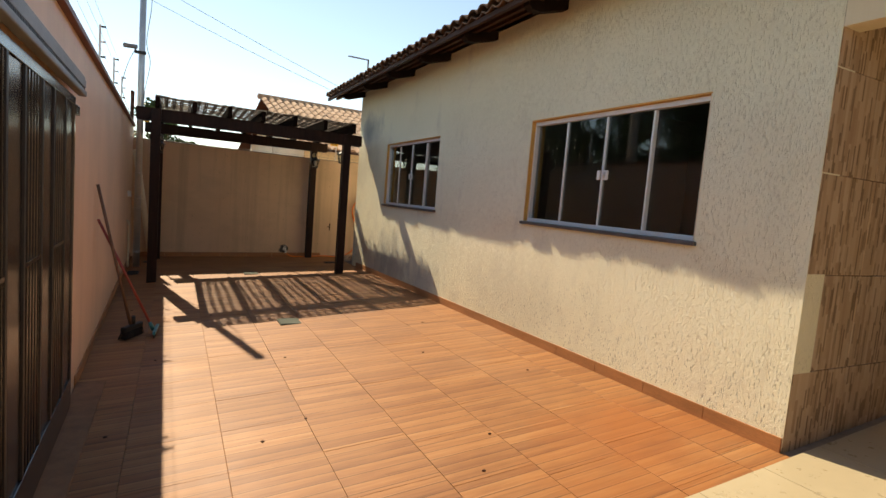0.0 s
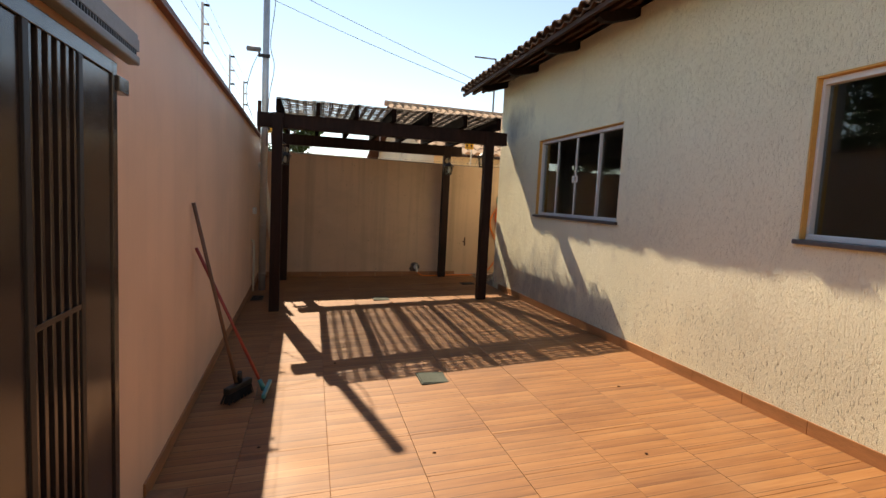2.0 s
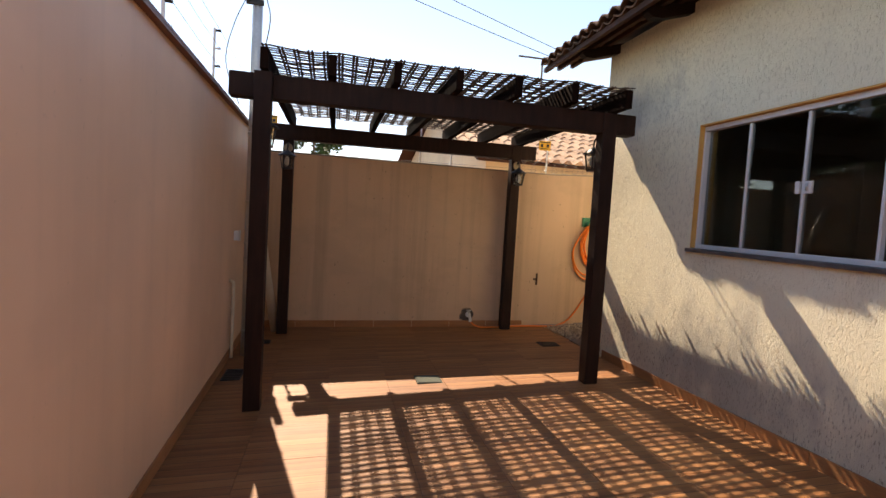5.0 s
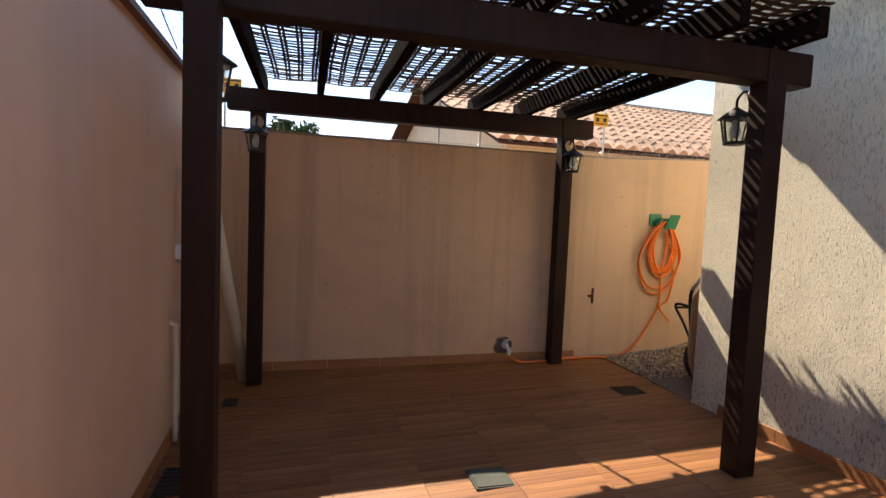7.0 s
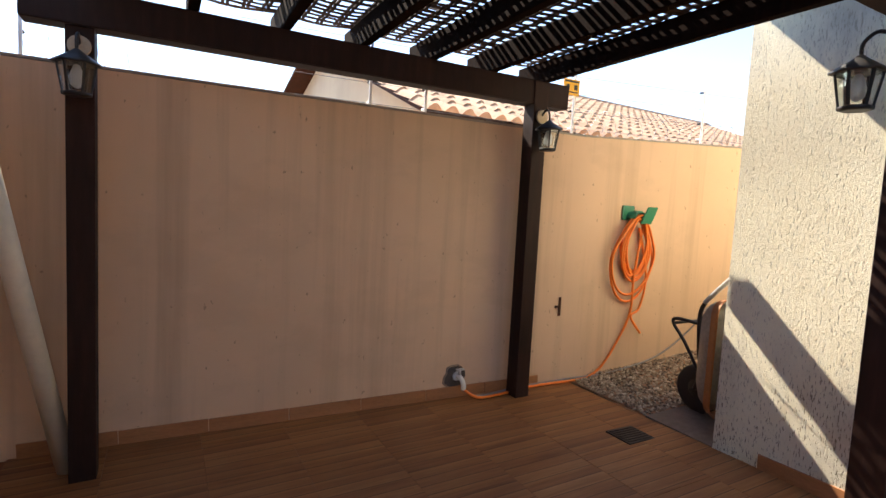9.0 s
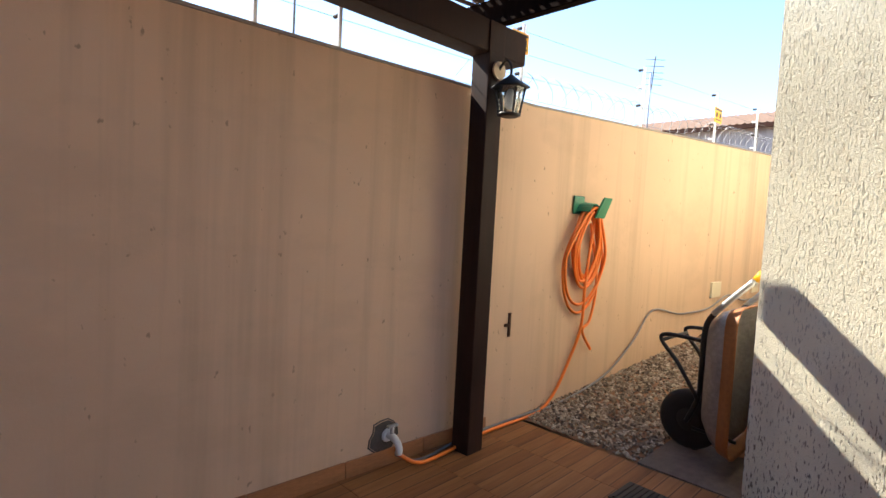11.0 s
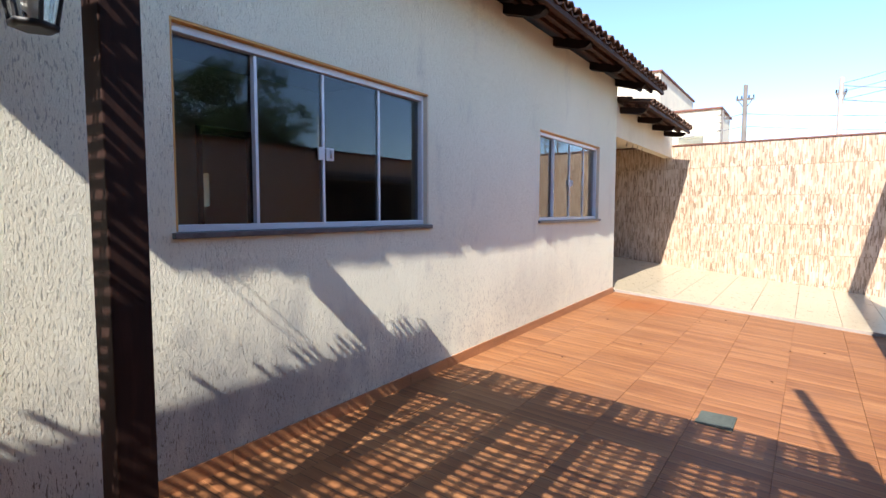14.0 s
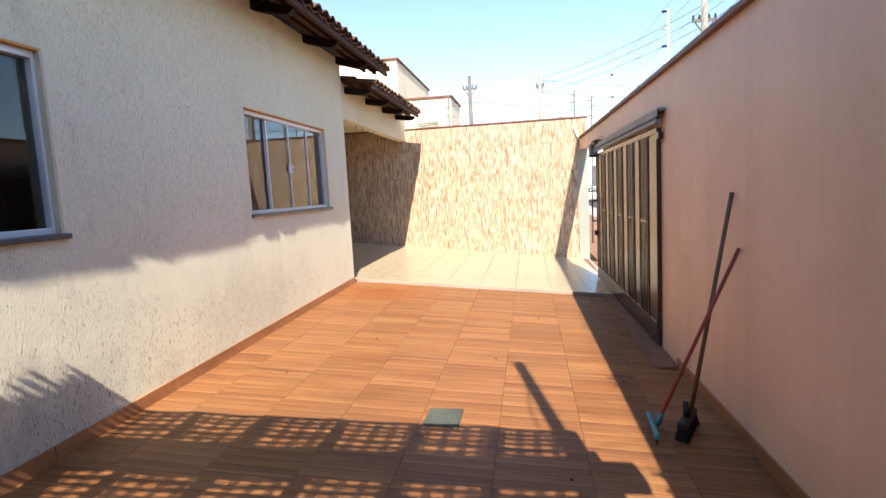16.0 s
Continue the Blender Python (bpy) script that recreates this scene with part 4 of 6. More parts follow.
# squeegee
s0, s1 = Vector((0.08, 5.47, fz(0.1, 5.5))), Vector((-0.42, 5.43, 1.075))
d = (s1 - s0).normalized()
sq = thing("squeegee", s0, "red-handled floor squeegee with teal blade leaning on the wall", "squeegee")
part("handle", tube(bm_new(), [s0 + d * 0.07, s0 + d * 0.6, s1], [0.012, 0.0115, 0.012], 10), M_RED, sq)
bm = bm_new()
tube(bm, [s0 + d * 0.05, s0 + d * 0.14], [0.022, 0.015], 10)
b2 = box(bm_new(), (-0.17, -0.014, 0.035), (0.17, 0.014, 0.065), 0.006)
bmesh.ops.transform(b2, matrix=pose(s0.x, s0.y, s0.z, 0, 0, 86), verts=b2.verts)
part("blade_holder", b2, M_TEAL, sq, "teal blade holder")
part("socket", bm, M_TEAL, sq)
b2 = box(bm_new(), (-0.168, -0.004, 0.002), (0.168, 0.004, 0.04))
bmesh.ops.transform(b2, matrix=pose(s0.x, s0.y, s0.z, 0, 0, 86), verts=b2.verts)
part("rubber_blade", b2, M_RUBBER, sq)

# service pole in the corner
pole = thing("service_pole", (-0.36, 10.06, fz(-0.36, 10.06)), "tall galvanised service pole in the yard corner, with clamps and cables", "pole")
part("shaft", tube(bm_new(), [(-0.36, 10.06, -0.1), (-0.36, 10.06, 3.0), (-0.36, 10.06, 5.45)], [0.052, 0.05, 0.047], 20), M_STEEL, pole)
for z in (0.2, 0.95, 1.12, 1.55, 2.25):
    bm = lathe(bm_new(), (-0.36, 10.06, z), [(0.052, -0.014), (0.057, -0.010), (0.057, 0.010), (0.052, 0.014)], 20)
    box(bm, (-0.335, 10.05, z - 0.012), (-0.30, 10.07, z + 0.012), 0.003)
    part("clamp", bm, M_STEEL, pole)
part("cable", tube(bm_new(), smooth_path([(-0.305, 10.04, 4.9), (-0.235, 10.04, 4.4), (-0.295, 10.04, 3.75), (-0.235, 10.04, 3.4), (-0.305, 10.04, 2.9), (-0.325, 10.00, 2.2)], 8), 0.006, 5), M_WIRE, pole)
part("cable", tube(bm_new(), smooth_path([(-0.435, 9.99, 3.62), (-0.555, 9.94, 3.3), (-0.615, 9.89, 2.9), (-0.485, 9.94, 2.5)], 8), 0.005, 5), M_WIRE, pole)
part("bracket", box(bm_new(), (-0.465, 9.99, 3.52), (-0.295, 10.02, 3.57), 0.004), M_BLACK, pole)
camr = thing("security_camera", (-0.495, 9.96, 3.58), "small grey security camera on the service pole", "security camera")
part("housing", tube(bm_new(), [(-0.435, 9.92, 3.61), (-0.595, 9.80, 3.58)], 0.036, 14), M_RAIL, camr)
part("mount", tube(bm_new(), [(-0.435, 9.99, 3.55), (-0.465, 9.94, 3.60)], 0.014, 8), M_BLACK, camr)

# thinner pipe up the wall, and the leaning pvc pipe
bm = tube(bm_new(), smooth_path([(-0.475, 9.90, -0.05), (-0.475, 9.90, 0.66), (-0.485, 9.88, 0.73), (-0.51, 9.87, 0.75)], 5), 0.016, 10)
solo("wall_pipe", bm, M_PVC, "short ivory conduit beside the service pole", "pipe")
bm = tube(bm_new(), [(-0.175, 11.13, fz(-0.175, 11.13)), (-0.44, 10.55, 1.96)], 0.05, 20)
solo("pvc_pipe", bm, M_PVC, "ivory plastic drain pipe leaning in the yard corner", "pipe")
jb = thing("junction_box", (lx(10.1), 10.1, 1.18), "small white junction box on the street wall", "junction box")
part("box", box(bm_new(), (lx(10.1) - 0.01, 10.06, 1.14), (lx(10.1) + 0.045, 10.16, 1.24), 0.006), M_WHITE, jb)
part("lid", box(bm_new(), (lx(10.1) + 0.045, 10.055, 1.135), (lx(10.1) + 0.053, 10.165, 1.245), 0.003), M_WHITE, jb)

# broken hole in the back wall with a tap
hx = 2.32
hy = by(hx)
bm = bm_new()
ring = []
rh = random.Random(5)
for k in range(14):
    a = 2 * math.pi * k / 14
    r = rh.uniform(0.075, 0.105)
    ring.append((hx + math.cos(a) * r, math.sin(a) * r * 0.95 + 0.19))
top = [bm.verts.new((x, by(x) - 0.004, z)) for x, z in ring]
back = [bm.verts.new((hx + (x - hx) * 0.7, by(x) + 0.05, 0.19 + (z - 0.19) * 0.7)) for x, z in ring]
out = [bm.verts.new((hx + (x - hx) * 1.12, by(x) + 0.004, 0.19 + (z - 0.19) * 1.12)) for x, z in ring]
for k in range(14):
    j = (k + 1) % 14
    bm.faces.new((top[k], top[j], back[j], back[k]))
    bm.faces.new((out[k], out[j], top[j], top[k]))
bm.faces.new([bm.verts.new((hx + (x - hx) * 0.95, by(x) - 0.006, 0.19 + (z - 0.19) * 0.95)) for x, z in ring])
solo("wall_patch", bm, M_HOLE, "rough broken mortar patch round the garden tap", "mortar patch")
tap = thing("garden_tap", (hx + 0.02, hy, 0.19), "white plastic garden tap in the back wall", "tap")
part("spout", tube(bm_new(), smooth_path([(hx + 0.02, hy, 0.2), (hx + 0.02, hy - 0.07, 0.2), (hx + 0.03, hy - 0.10, 0.16), (hx + 0.03, hy - 0.10, 0.12)], 5), 0.02, 10), M_WHITE, tap)
bm = tube(bm_new(), [(hx + 0.02, hy - 0.05, 0.21), (hx + 0.02, hy - 0.05, 0.26)], 0.012, 8)
box(bm, (hx - 0.015, hy - 0.06, 0.255), (hx + 0.055, hy - 0.04, 0.27), 0.004)
part("handle", bm, M_STEEL, tap)
part("collar", lathe(bm_new(), (hx + 0.02, hy - 0.01, 0.2), [(0.035, -0.012), (0.04, 0.0), (0.03, 0.012)], 14, "y"), M_WHITE, tap)

# wall bolt
lt = thing("wall_latch", (3.27, by(3.27), 0.72), "rusty old bolt fixed to the back wall", "latch")
part("plate", box(bm_new(), (3.262, by(3.26) - 0.010, 0.645), (3.285, by(3.26) + 0.01, 0.805), 0.003), M_BOARD, lt)
part("bolt", box(bm_new(), (3.225, by(3.24) - 0.016, 0.715), (3.262, by(3.24), 0.735), 0.003), M_BOARD, lt)


# hose holder and coiled orange hose
def hose_holder(x, z, s=1.0):
    y = by(x)
    h = thing("hose_holder", (x, y, z), "green plastic hose holder on the back wall", "hose holder", "hose holders on the back wall")
    part("saddle", box(bm_new(), (x - 0.12 * s, y - 0.012, z - 0.06 * s), (x + 0.02 * s, y + 0.003, z + 0.07 * s), 0.012), M_GREEN, h)
    part("back_plate", box(bm_new(), (x + 0.02 * s, y - 0.012, z - 0.07 * s), (x + 0.13 * s, y + 0.003, z + 0.03 * s), 0.008), M_GREEN, h)
    bm = bm_new()
    n = 8
    prev = None
    for k in range(n + 1):
        a = math.pi * k / n
        u, v = x - 0.01 * s - math.cos(a) * 0.07 * s, z - 0.03 * s + math.sin(a) * 0.05 * s
        cur = [bm.verts.new((u, y - 0.005, v)), bm.verts.new((u, y - 0.12, v)), bm.verts.new((u, y - 0.12, v - 0.012)), bm.verts.new((u, y - 0.005, v - 0.012))]
        if prev:
            for i in range(4):
                bm.faces.new((prev[i], prev[(i + 1) % 4], cur[(i + 1) % 4], cur[i]))
        else:
            bm.faces.new(cur[::-1])
        prev = cur
    bm.faces.new(prev)
    part("cradle", bm, M_GREEN, h)
    bm = hull8(bm_new(), [(x - 0.02 * s, y - 0.128, z - 0.085 * s), (x + 0.115 * s, y - 0.128, z - 0.085 * s), (x + 0.115 * s, y - 0.112, z - 0.085 * s), (x - 0.02 * s, y - 0.112, z - 0.085 * s)],
               [(x + 0.01 * s, y - 0.175, z + 0.065 * s), (x + 0.135 * s, y - 0.175, z + 0.065 * s), (x + 0.135 * s, y - 0.160, z + 0.065 * s), (x + 0.01 * s, y - 0.160, z + 0.065 * s)])
    bmesh.ops.bevel(bm, geom=bm.edges[:], offset=0.006, segments=2, affect="EDGES")
    part("front_lip", bm, M_GREEN, h, "green curved front lip")
    return h


hose_holder(3.985, 1.545)
rh = random.Random(11)
pts = []
cx, top = 3.985, 1.535
for k in range(9):
    drop = rh.uniform(0.48, 0.60) if k not in (3, 7) else rh.uniform(0.70, 0.80)
    wid = rh.uniform(0.12, 0.18) if k not in (3, 7) else 0.235
    off = rh.uniform(-0.02, 0.07)
    dep = 0.02 + 0.010 * k
    for a in range(0, 360, 30):
        u = math.radians(a)
        s = math.sin(u)
        c = math.cos(u)
        zc = top - drop / 2 + c * drop / 2
        ww = wid * (1.0 if c < 0.2 else 1.0 - 0.45 * c)
        x = cx + off * (1 - c) / 2 + s * ww
        pts.append((x, by(x) - 0.02 - dep * (0.6 + 0.4 * c), zc))
coil = list(pts)
pts = [coil[-1], (4.07, by(4) - 0.06, 1.45), (4.02, by(4) - 0.05, 1.0), (4.02, by(4) - 0.04, 0.66), (3.92, by(3.9) - 0.03, 0.42), (3.75, by(3.75) - 0.03, 0.18), (3.55, by(3.5) - 0.05, 0.09),
        (3.2, by(3.2) - 0.06, fz(3.2, 11) + 0.02), (2.95, by(2.95) - 0.07, fz(2.9, 11) + 0.02), (2.65, by(2.6) - 0.13, fz(2.6, 11) + 0.02), (2.45, by(2.4) - 0.15, fz(2.4, 11) + 0.03), (2.35, hy - 0.10, 0.12)]
hose = thing("garden_hose", (4.0, by(4.0), 0.6), "bright orange garden hose coiled on its holder, running to the tap", "hose")
part("coil", tube(bm_new(), smooth_path(coil, 4), 0.0112, 8), M_HOSE, hose)
part("trailing_run", tube(bm_new(), smooth_path(pts, 4), 0.0112, 8), M_HOSE, hose)
bm = tube(bm_new(), smooth_path([(4.04, by(4) - 0.05, 1.42), (4.16, by(4) - 0.06, 1.0), (4.12, by(4) - 0.05, 0.70), (4.02, by(4) - 0.05, 0.62), (4.16, by(4.1) - 0.04, 0.46)], 8), 0.0112, 8)
part("loose_end", bm, M_HOSE, hose)
pts = [(2.36, hy - 0.06, 0.10), (2.5, by(2.5) - 0.1, fz(2.5, 11) + 0.015), (2.9, by(2.9) - 0.04, fz(2.9, 11) + 0.02), (3.45, by(3.45) - 0.04, 0.10), (3.8, by(3.8) - 0.05, 0.115), (4.38, by(4.4) - 0.03, 0.22), (4.8, by(4.8) - 0.02, 0.45), (5.09, by(5.09) - 0.02, 0.69),
       (5.6, by(5.6) - 0.02, 0.62), (6.2, by(6.2) - 0.02, 0.63), (6.65, by(6.65) - 0.02, 0.74), (7.1, by(7.1) - 0.02, 0.66), (7.8, by(7.8) - 0.02, 0.72), (8.24, by(8.24) - 0.02, 0.87), (8.5, by(8.5) - 0.03, 0.68)]
bm = tube(bm_new(), smooth_path(pts, 6), 0.008, 7)
solo("grey_hose", bm, M_HOSEG, "grey hose looped along the back wall", "hose")
hose_holder(9.05, 1.75)
for k, (dx, mt) in enumerate(((-0.06, M_HOSEG), (0.0, M_HOSEB), (0.07, M_HOSEG))):
    x = 9.1 + dx
    bm = tube(bm_new(), smooth_path([(x, by(x) - 0.06, 1.72), (x - 0.05, by(x) - 0.06, 1.2), (x - 0.04, by(x) - 0.06, gz(x) + 0.1), (x + 0.1, by(x) - 0.08, gz(x) + 0.02)], 6), 0.012, 6)
    solo("hanging_hose", bm, mt, "thin hose hanging from the far holder", "hose", group="hoses on the far holder")
for x, z in ((6.38, 0.80), (7.42, 0.80)):
    bm = box(bm_new(), (x - 0.13, by(x) - 0.012, z - 0.07), (x + 0.13, by(x) + 0.02, z + 0.09), 0.006)
    solo("plaster_patch", bm, M_BEAM, "pale filler patch on the ochre wall", "wall patch", group="filler patches")

# ---------------------------------------------------------------- side passage
bm = bm_new()
prev = None
for k in range(30):
    x = 3.42 + k * 0.225
    cur = [bm.verts.new((x, 9.70, gz(x) + 0.004 * math.sin(k * 2))), bm.verts.new((x, 10.4, gz(x) - 0.005)), bm.verts.new((x, by(x) + 0.02, gz(x)))]
    if prev:
        bm.faces.new((prev[0], cur[0], cur[1], prev[1]))
        bm.faces.new((prev[1], cur[1], cur[2], prev[2]))
    prev = cur
solo("passage_ground", bm, M_SOIL, "soil bed under the passage gravel", "ground", "structure")
bm = hull8(bm_new(), [(3.40, 9.72, -0.1), (3.88, 9.72, -0.1), (3.92, 10.23, -0.1), (3.40, 10.25, -0.1)], [(3.40, 9.72, 0.088), (3.88, 9.72, 0.12), (3.92, 10.23, 0.122), (3.40, 10.25, 0.088)])
solo("concrete_pad", bm, M_PAD, "stained grey concrete pad, coloured darker for shade, beside the house corner", "concrete slab", "structure")
bm = hull8(bm_new(), [(3.88, 9.72, -0.1), (9.7, 9.72, -0.1), (9.7, 9.98, -0.1), (3.88, 9.98, -0.1)], [(3.88, 9.72, 0.12), (9.7, 9.72, gz(9.7) + 0.03), (9.7, 9.98, gz(9.7) + 0.03), (3.88, 9.98, 0.125)])
solo("passage_kerb", bm, M_SKIRT, "narrow red strip along the house in the passage", "kerb", "structure")
bm = box(bm_new(), (9.75, 9.5, -0.2), (9.9, 12.5, 2.44))
solo("wall_passage_end", bm, M_WHITEW, "pale weathered wall closing the side passage", "wall", "structure")

verts, faces = [], []
rg = random.Random(21)
OCT = [(1, 0, 0), (0, 1, 0), (-1, 0, 0), (0, -1, 0), (0, 0, 1), (0, 0, -1)]
OCF = [(0, 1, 4), (1, 2, 4), (2, 3, 4), (3, 0, 4), (1, 0, 5), (2, 1, 5), (3, 2, 5), (0, 3, 5)]
for k in range(9500):
    far = k > 5500
    x = rg.uniform(3.43, 5.6) if not far else rg.uniform(5.6, 9.75)
    y = rg.uniform(9.98 if x > 3.9 else 10.25, by(x) - 0.005)
    s = rg.uniform(0.009, 0.022) * (1.25 if far else 1.0)
    a = rg.uniform(0, 6.28)
    ca, sa = math.cos(a), math.sin(a)
    sx, sy, sz = s * rg.uniform(0.8, 1.5), s * rg.uniform(0.6, 1.0), s * rg.uniform(0.5, 0.8)
    base = len(verts)
    tilt = rg.uniform(-0.5, 0.5)
    for u, v, w in OCT:
        u, v, w = u * sx * rg.uniform(0.8, 1.2), v * sy, w * sz + u * tilt * sx
        verts.append((x + u * ca - v * sa, y + u * sa + v * ca, gz(x) + 0.006 + w))
    faces += [tuple(base + i for i in f) for f in OCF]
me = bpy.data.meshes.new("gravel")
me.from_pydata(verts, [], faces)
me.materials.append(M_GRAVEL)
tagged(new("gravel", me), "loose brown and grey gravel in the side passage", "gravel", "", "stuff")

# white stub pipe with a tap at the end of the passage
wp = thing("standpipe", (9.5, 10.55, gz(9.5)), "white standpipe stub with a small tap at the passage end", "standpipe")
part("pipe", tube(bm_new(), [(9.5, 10.55, gz(9.5) - 0.02), (9.5, 10.55, gz(9.5) + 0.32)], 0.06, 14), M_PVC, wp)
part("tap", tube(bm_new(), smooth_path([(9.5, 10.55, gz(9.5) + 0.3), (9.5, 10.55, gz(9.5) + 0.6), (9.42, 10.5, gz(9.5) + 0.62)], 4), 0.014, 8), M_BOARD, wp)


# ---------------------------------------------------------------- wheelbarrow, stood on its nose
wb = thing("wheelbarrow", (3.8, 10.12, 0.11), "old wheelbarrow stood on end, grey tray with a rusty orange lip", "wheelbarrow")
wx = 3.80
wheel = part("wheel", lathe(bm_new(), (wx, 10.13, 0.285), [(0.11, -0.036), (0.155, -0.040), (0.172, -0.024), (0.177, 0.0), (0.172, 0.024), (0.155, 0.040), (0.11, 0.036)], 28, "x"), M_RUBBER, wb, "worn black tyre")
part("rim", lathe(bm_new(), (wx, 10.13, 0.285), [(0.03, -0.046), (0.05, -0.040), (0.112, -0.026), (0.112, 0.026), (0.05, 0.040), (0.03, 0.046)], 20, "x"), M_BLACK, wheel)
bm = tube(bm_new(), [(wx - 0.1, 10.13, 0.285), (wx + 0.1, 10.13, 0.285)], 0.012, 8)
part("axle", bm, M_BLACK, wheel)
# tray: a pan whose floor faces +y and whose open side faces the house
bm = bm_new()
rows = []
for (yy, zl, zh, hw, rc) in ((9.998, 0.40, 0.88, 0.215, 0.10), (9.988, 0.33, 0.93, 0.25, 0.10), (9.945, 0.26, 0.975, 0.274, 0.10), (9.895, 0.235, 0.99, 0.288, 0.09), (9.890, 0.235, 0.99, 0.286, 0.09), (9.93, 0.29, 0.95, 0.255, 0.09), (9.97, 0.37, 0.90, 0.21, 0.09)):
    ring = []
    for cxs, czs, a0 in ((1, 1, 0), (-1, 1, 90), (-1, -1, 180), (1, -1, 270)):
        for k in range(4):
            a = math.radians(a0 + 30 * k)
            ccx, ccz = wx + cxs * (hw - rc), (zh - rc if czs > 0 else zl + rc)
            ring.append(bm.verts.new((ccx + math.cos(a) * rc, yy, ccz + math.sin(a) * rc)))
    rows.append(ring)
for a, b in zip(rows, rows[1:]):
    for k in range(16):
        f = bm.faces.new((a[k], a[(k + 1) % 16], b[(k + 1) % 16], b[k]))
        f.smooth = True
bm.faces.new(rows[0])
bm.faces.new(rows[-1])
tray = part("tray", bm, M_TRAY, wb, "dented grey steel tray")
bm = bm_new()
rows = []
for yy, g in ((9.892, -0.004), (9.842, 0.012), (9.828, 0.022), (9.824, 0.020), (9.836, 0.004), (9.885, -0.012)):
    ring = []
    for cxs, czs, a0 in ((1, 1, 0), (-1, 1, 90), (-1, -1, 180), (1, -1, 270)):
        for k in range(4):
            a = math.radians(a0 + 30 * k)
            ring.append(bm.verts.new((wx + cxs * 0.205 + math.cos(a) * (0.09 + g), yy, (0.91 if czs > 0 else 0.305) + math.sin(a) * (0.09 + g))))
    rows.append(ring)
for a, b in zip(rows, rows[1:] + rows[:1]):
    for k in range(16):
        bm.faces.new((a[k], a[(k + 1) % 16], b[(k + 1) % 16], b[k])).smooth = True
part("tray_lip", bm, M_RIM, tray, "rusty orange lip")
for sx in (-1, 1):
    pts = [(wx + sx * 0.06, 10.13, 0.285), (wx + sx * 0.10, 10.06, 0.45), (wx + sx * 0.20, 10.02, 0.62), (wx + sx * 0.25, 10.0, 0.88), (wx + sx * 0.27, 9.95, 0.98)]
    part("frame_tube", tube(bm_new(), smooth_path(pts, 5), 0.015, 10), M_BLACK, wb)
    part("handle_tube", tube(bm_new(), smooth_path([(wx + sx * 0.27, 9.96, 0.97), (wx + sx * 0.278, 9.86, 1.08), (wx + sx * 0.28, 9.775, 1.17)], 4), 0.0165, 10), M_STEEL, wb, "bare steel handle tube")
    part("grip", tube(bm_new(), [(wx + sx * 0.28, 9.772, 1.175), (wx + sx * 0.28, 9.742, 1.215)], 0.019, 10), M_YELLOW, wb, "yellow plastic grip")
    part("leg", tube(bm_new(), smooth_path([(wx + sx * 0.15, 10.05, 0.46), (wx + sx * 0.17, 10.16, 0.64), (wx + sx * 0.18, 10.26, 0.76), (wx + sx * 0.18, 10.22, 0.80), (wx + sx * 0.2, 10.0, 0.80)], 5), 0.012, 8), M_BLACK, wb)
part("brace", tube(bm_new(), [(wx - 0.18, 10.255, 0.76), (wx + 0.18, 10.255, 0.76)], 0.011, 8), M_BLACK, wb)
part("stay", tube(bm_new(), [(wx - 0.05, 10.10, 0.25), (wx - 0.05, 9.86, 0.24)], 0.010, 8), M_BLACK, wb)
part("nose_stand", tube(bm_new(), [(wx, 10.115, 0.24), (wx, 10.09, 0.105)], [0.02, 0.026], 8), M_BLACK, wb)

# tool box behind the barrow
tb = thing("tool_box", (4.25, 9.86, gz(4.2) + 0.04), "orange and black tool case standing behind the wheelbarrow", "tool box")
part("case", box(bm_new(), (4.15, 9.745, 0.135), (4.5, 9.93, 0.52), 0.015), M_ORANGEBOX, tb)
part("band", box(bm_new(), (4.143, 9.74, 0.40), (4.15 + 0.36, 9.936, 0.47), 0.006), M_BLACK, tb)
part("handle", tube(bm_new(), smooth_path([(4.2, 9.84, 0.515), (4.22, 9.84, 0.57), (4.42, 9.84, 0.57), (4.44, 9.84, 0.515)], 4), 0.012, 8), M_BLACK, tb)


# ---------------------------------------------------------------- wall-top security
def fence_pole(height=0.52):
    """Electric-fence stanchion with four insulators; origin at its foot, wires towards +x of it."""
    p = thing("fence_pole", (0, 0, 0), "slim white electric-fence pole with four insulators", "fence pole", "electric fence poles")
    part("shaft", box(bm_new(), (-0.009, -0.009, -0.05), (0.009, 0.009, height), 0.002), M_WHITE, p)
    for k in range(4):
        z = 0.06 + k * (height - 0.08) / 3
        part("insulator", tube(bm_new(), [(0.0, 0, z), (0.05, 0, z)], [0.008, 0.012], 8), M_RUBBER if k % 2 else M_WHITE, p)
    return p


fp = fence_pole()
fp.location = (lx(1.07) - 0.06, 1.07, 2.455)
LP = [1.07, 3.69, 6.05, 7.70, 9.12]
for y in LP[1:]:
    copy_thing(fp, pose(lx(y) - 0.06, y, 2.455))
BP = [-0.42, 1.58, 2.0, 3.33, 4.83, 6.22, 7.28, 8.6]


def btop(x):
    return 2.175 if x < 3.4 else 2.175 + 0.038 * (x - 3.4)


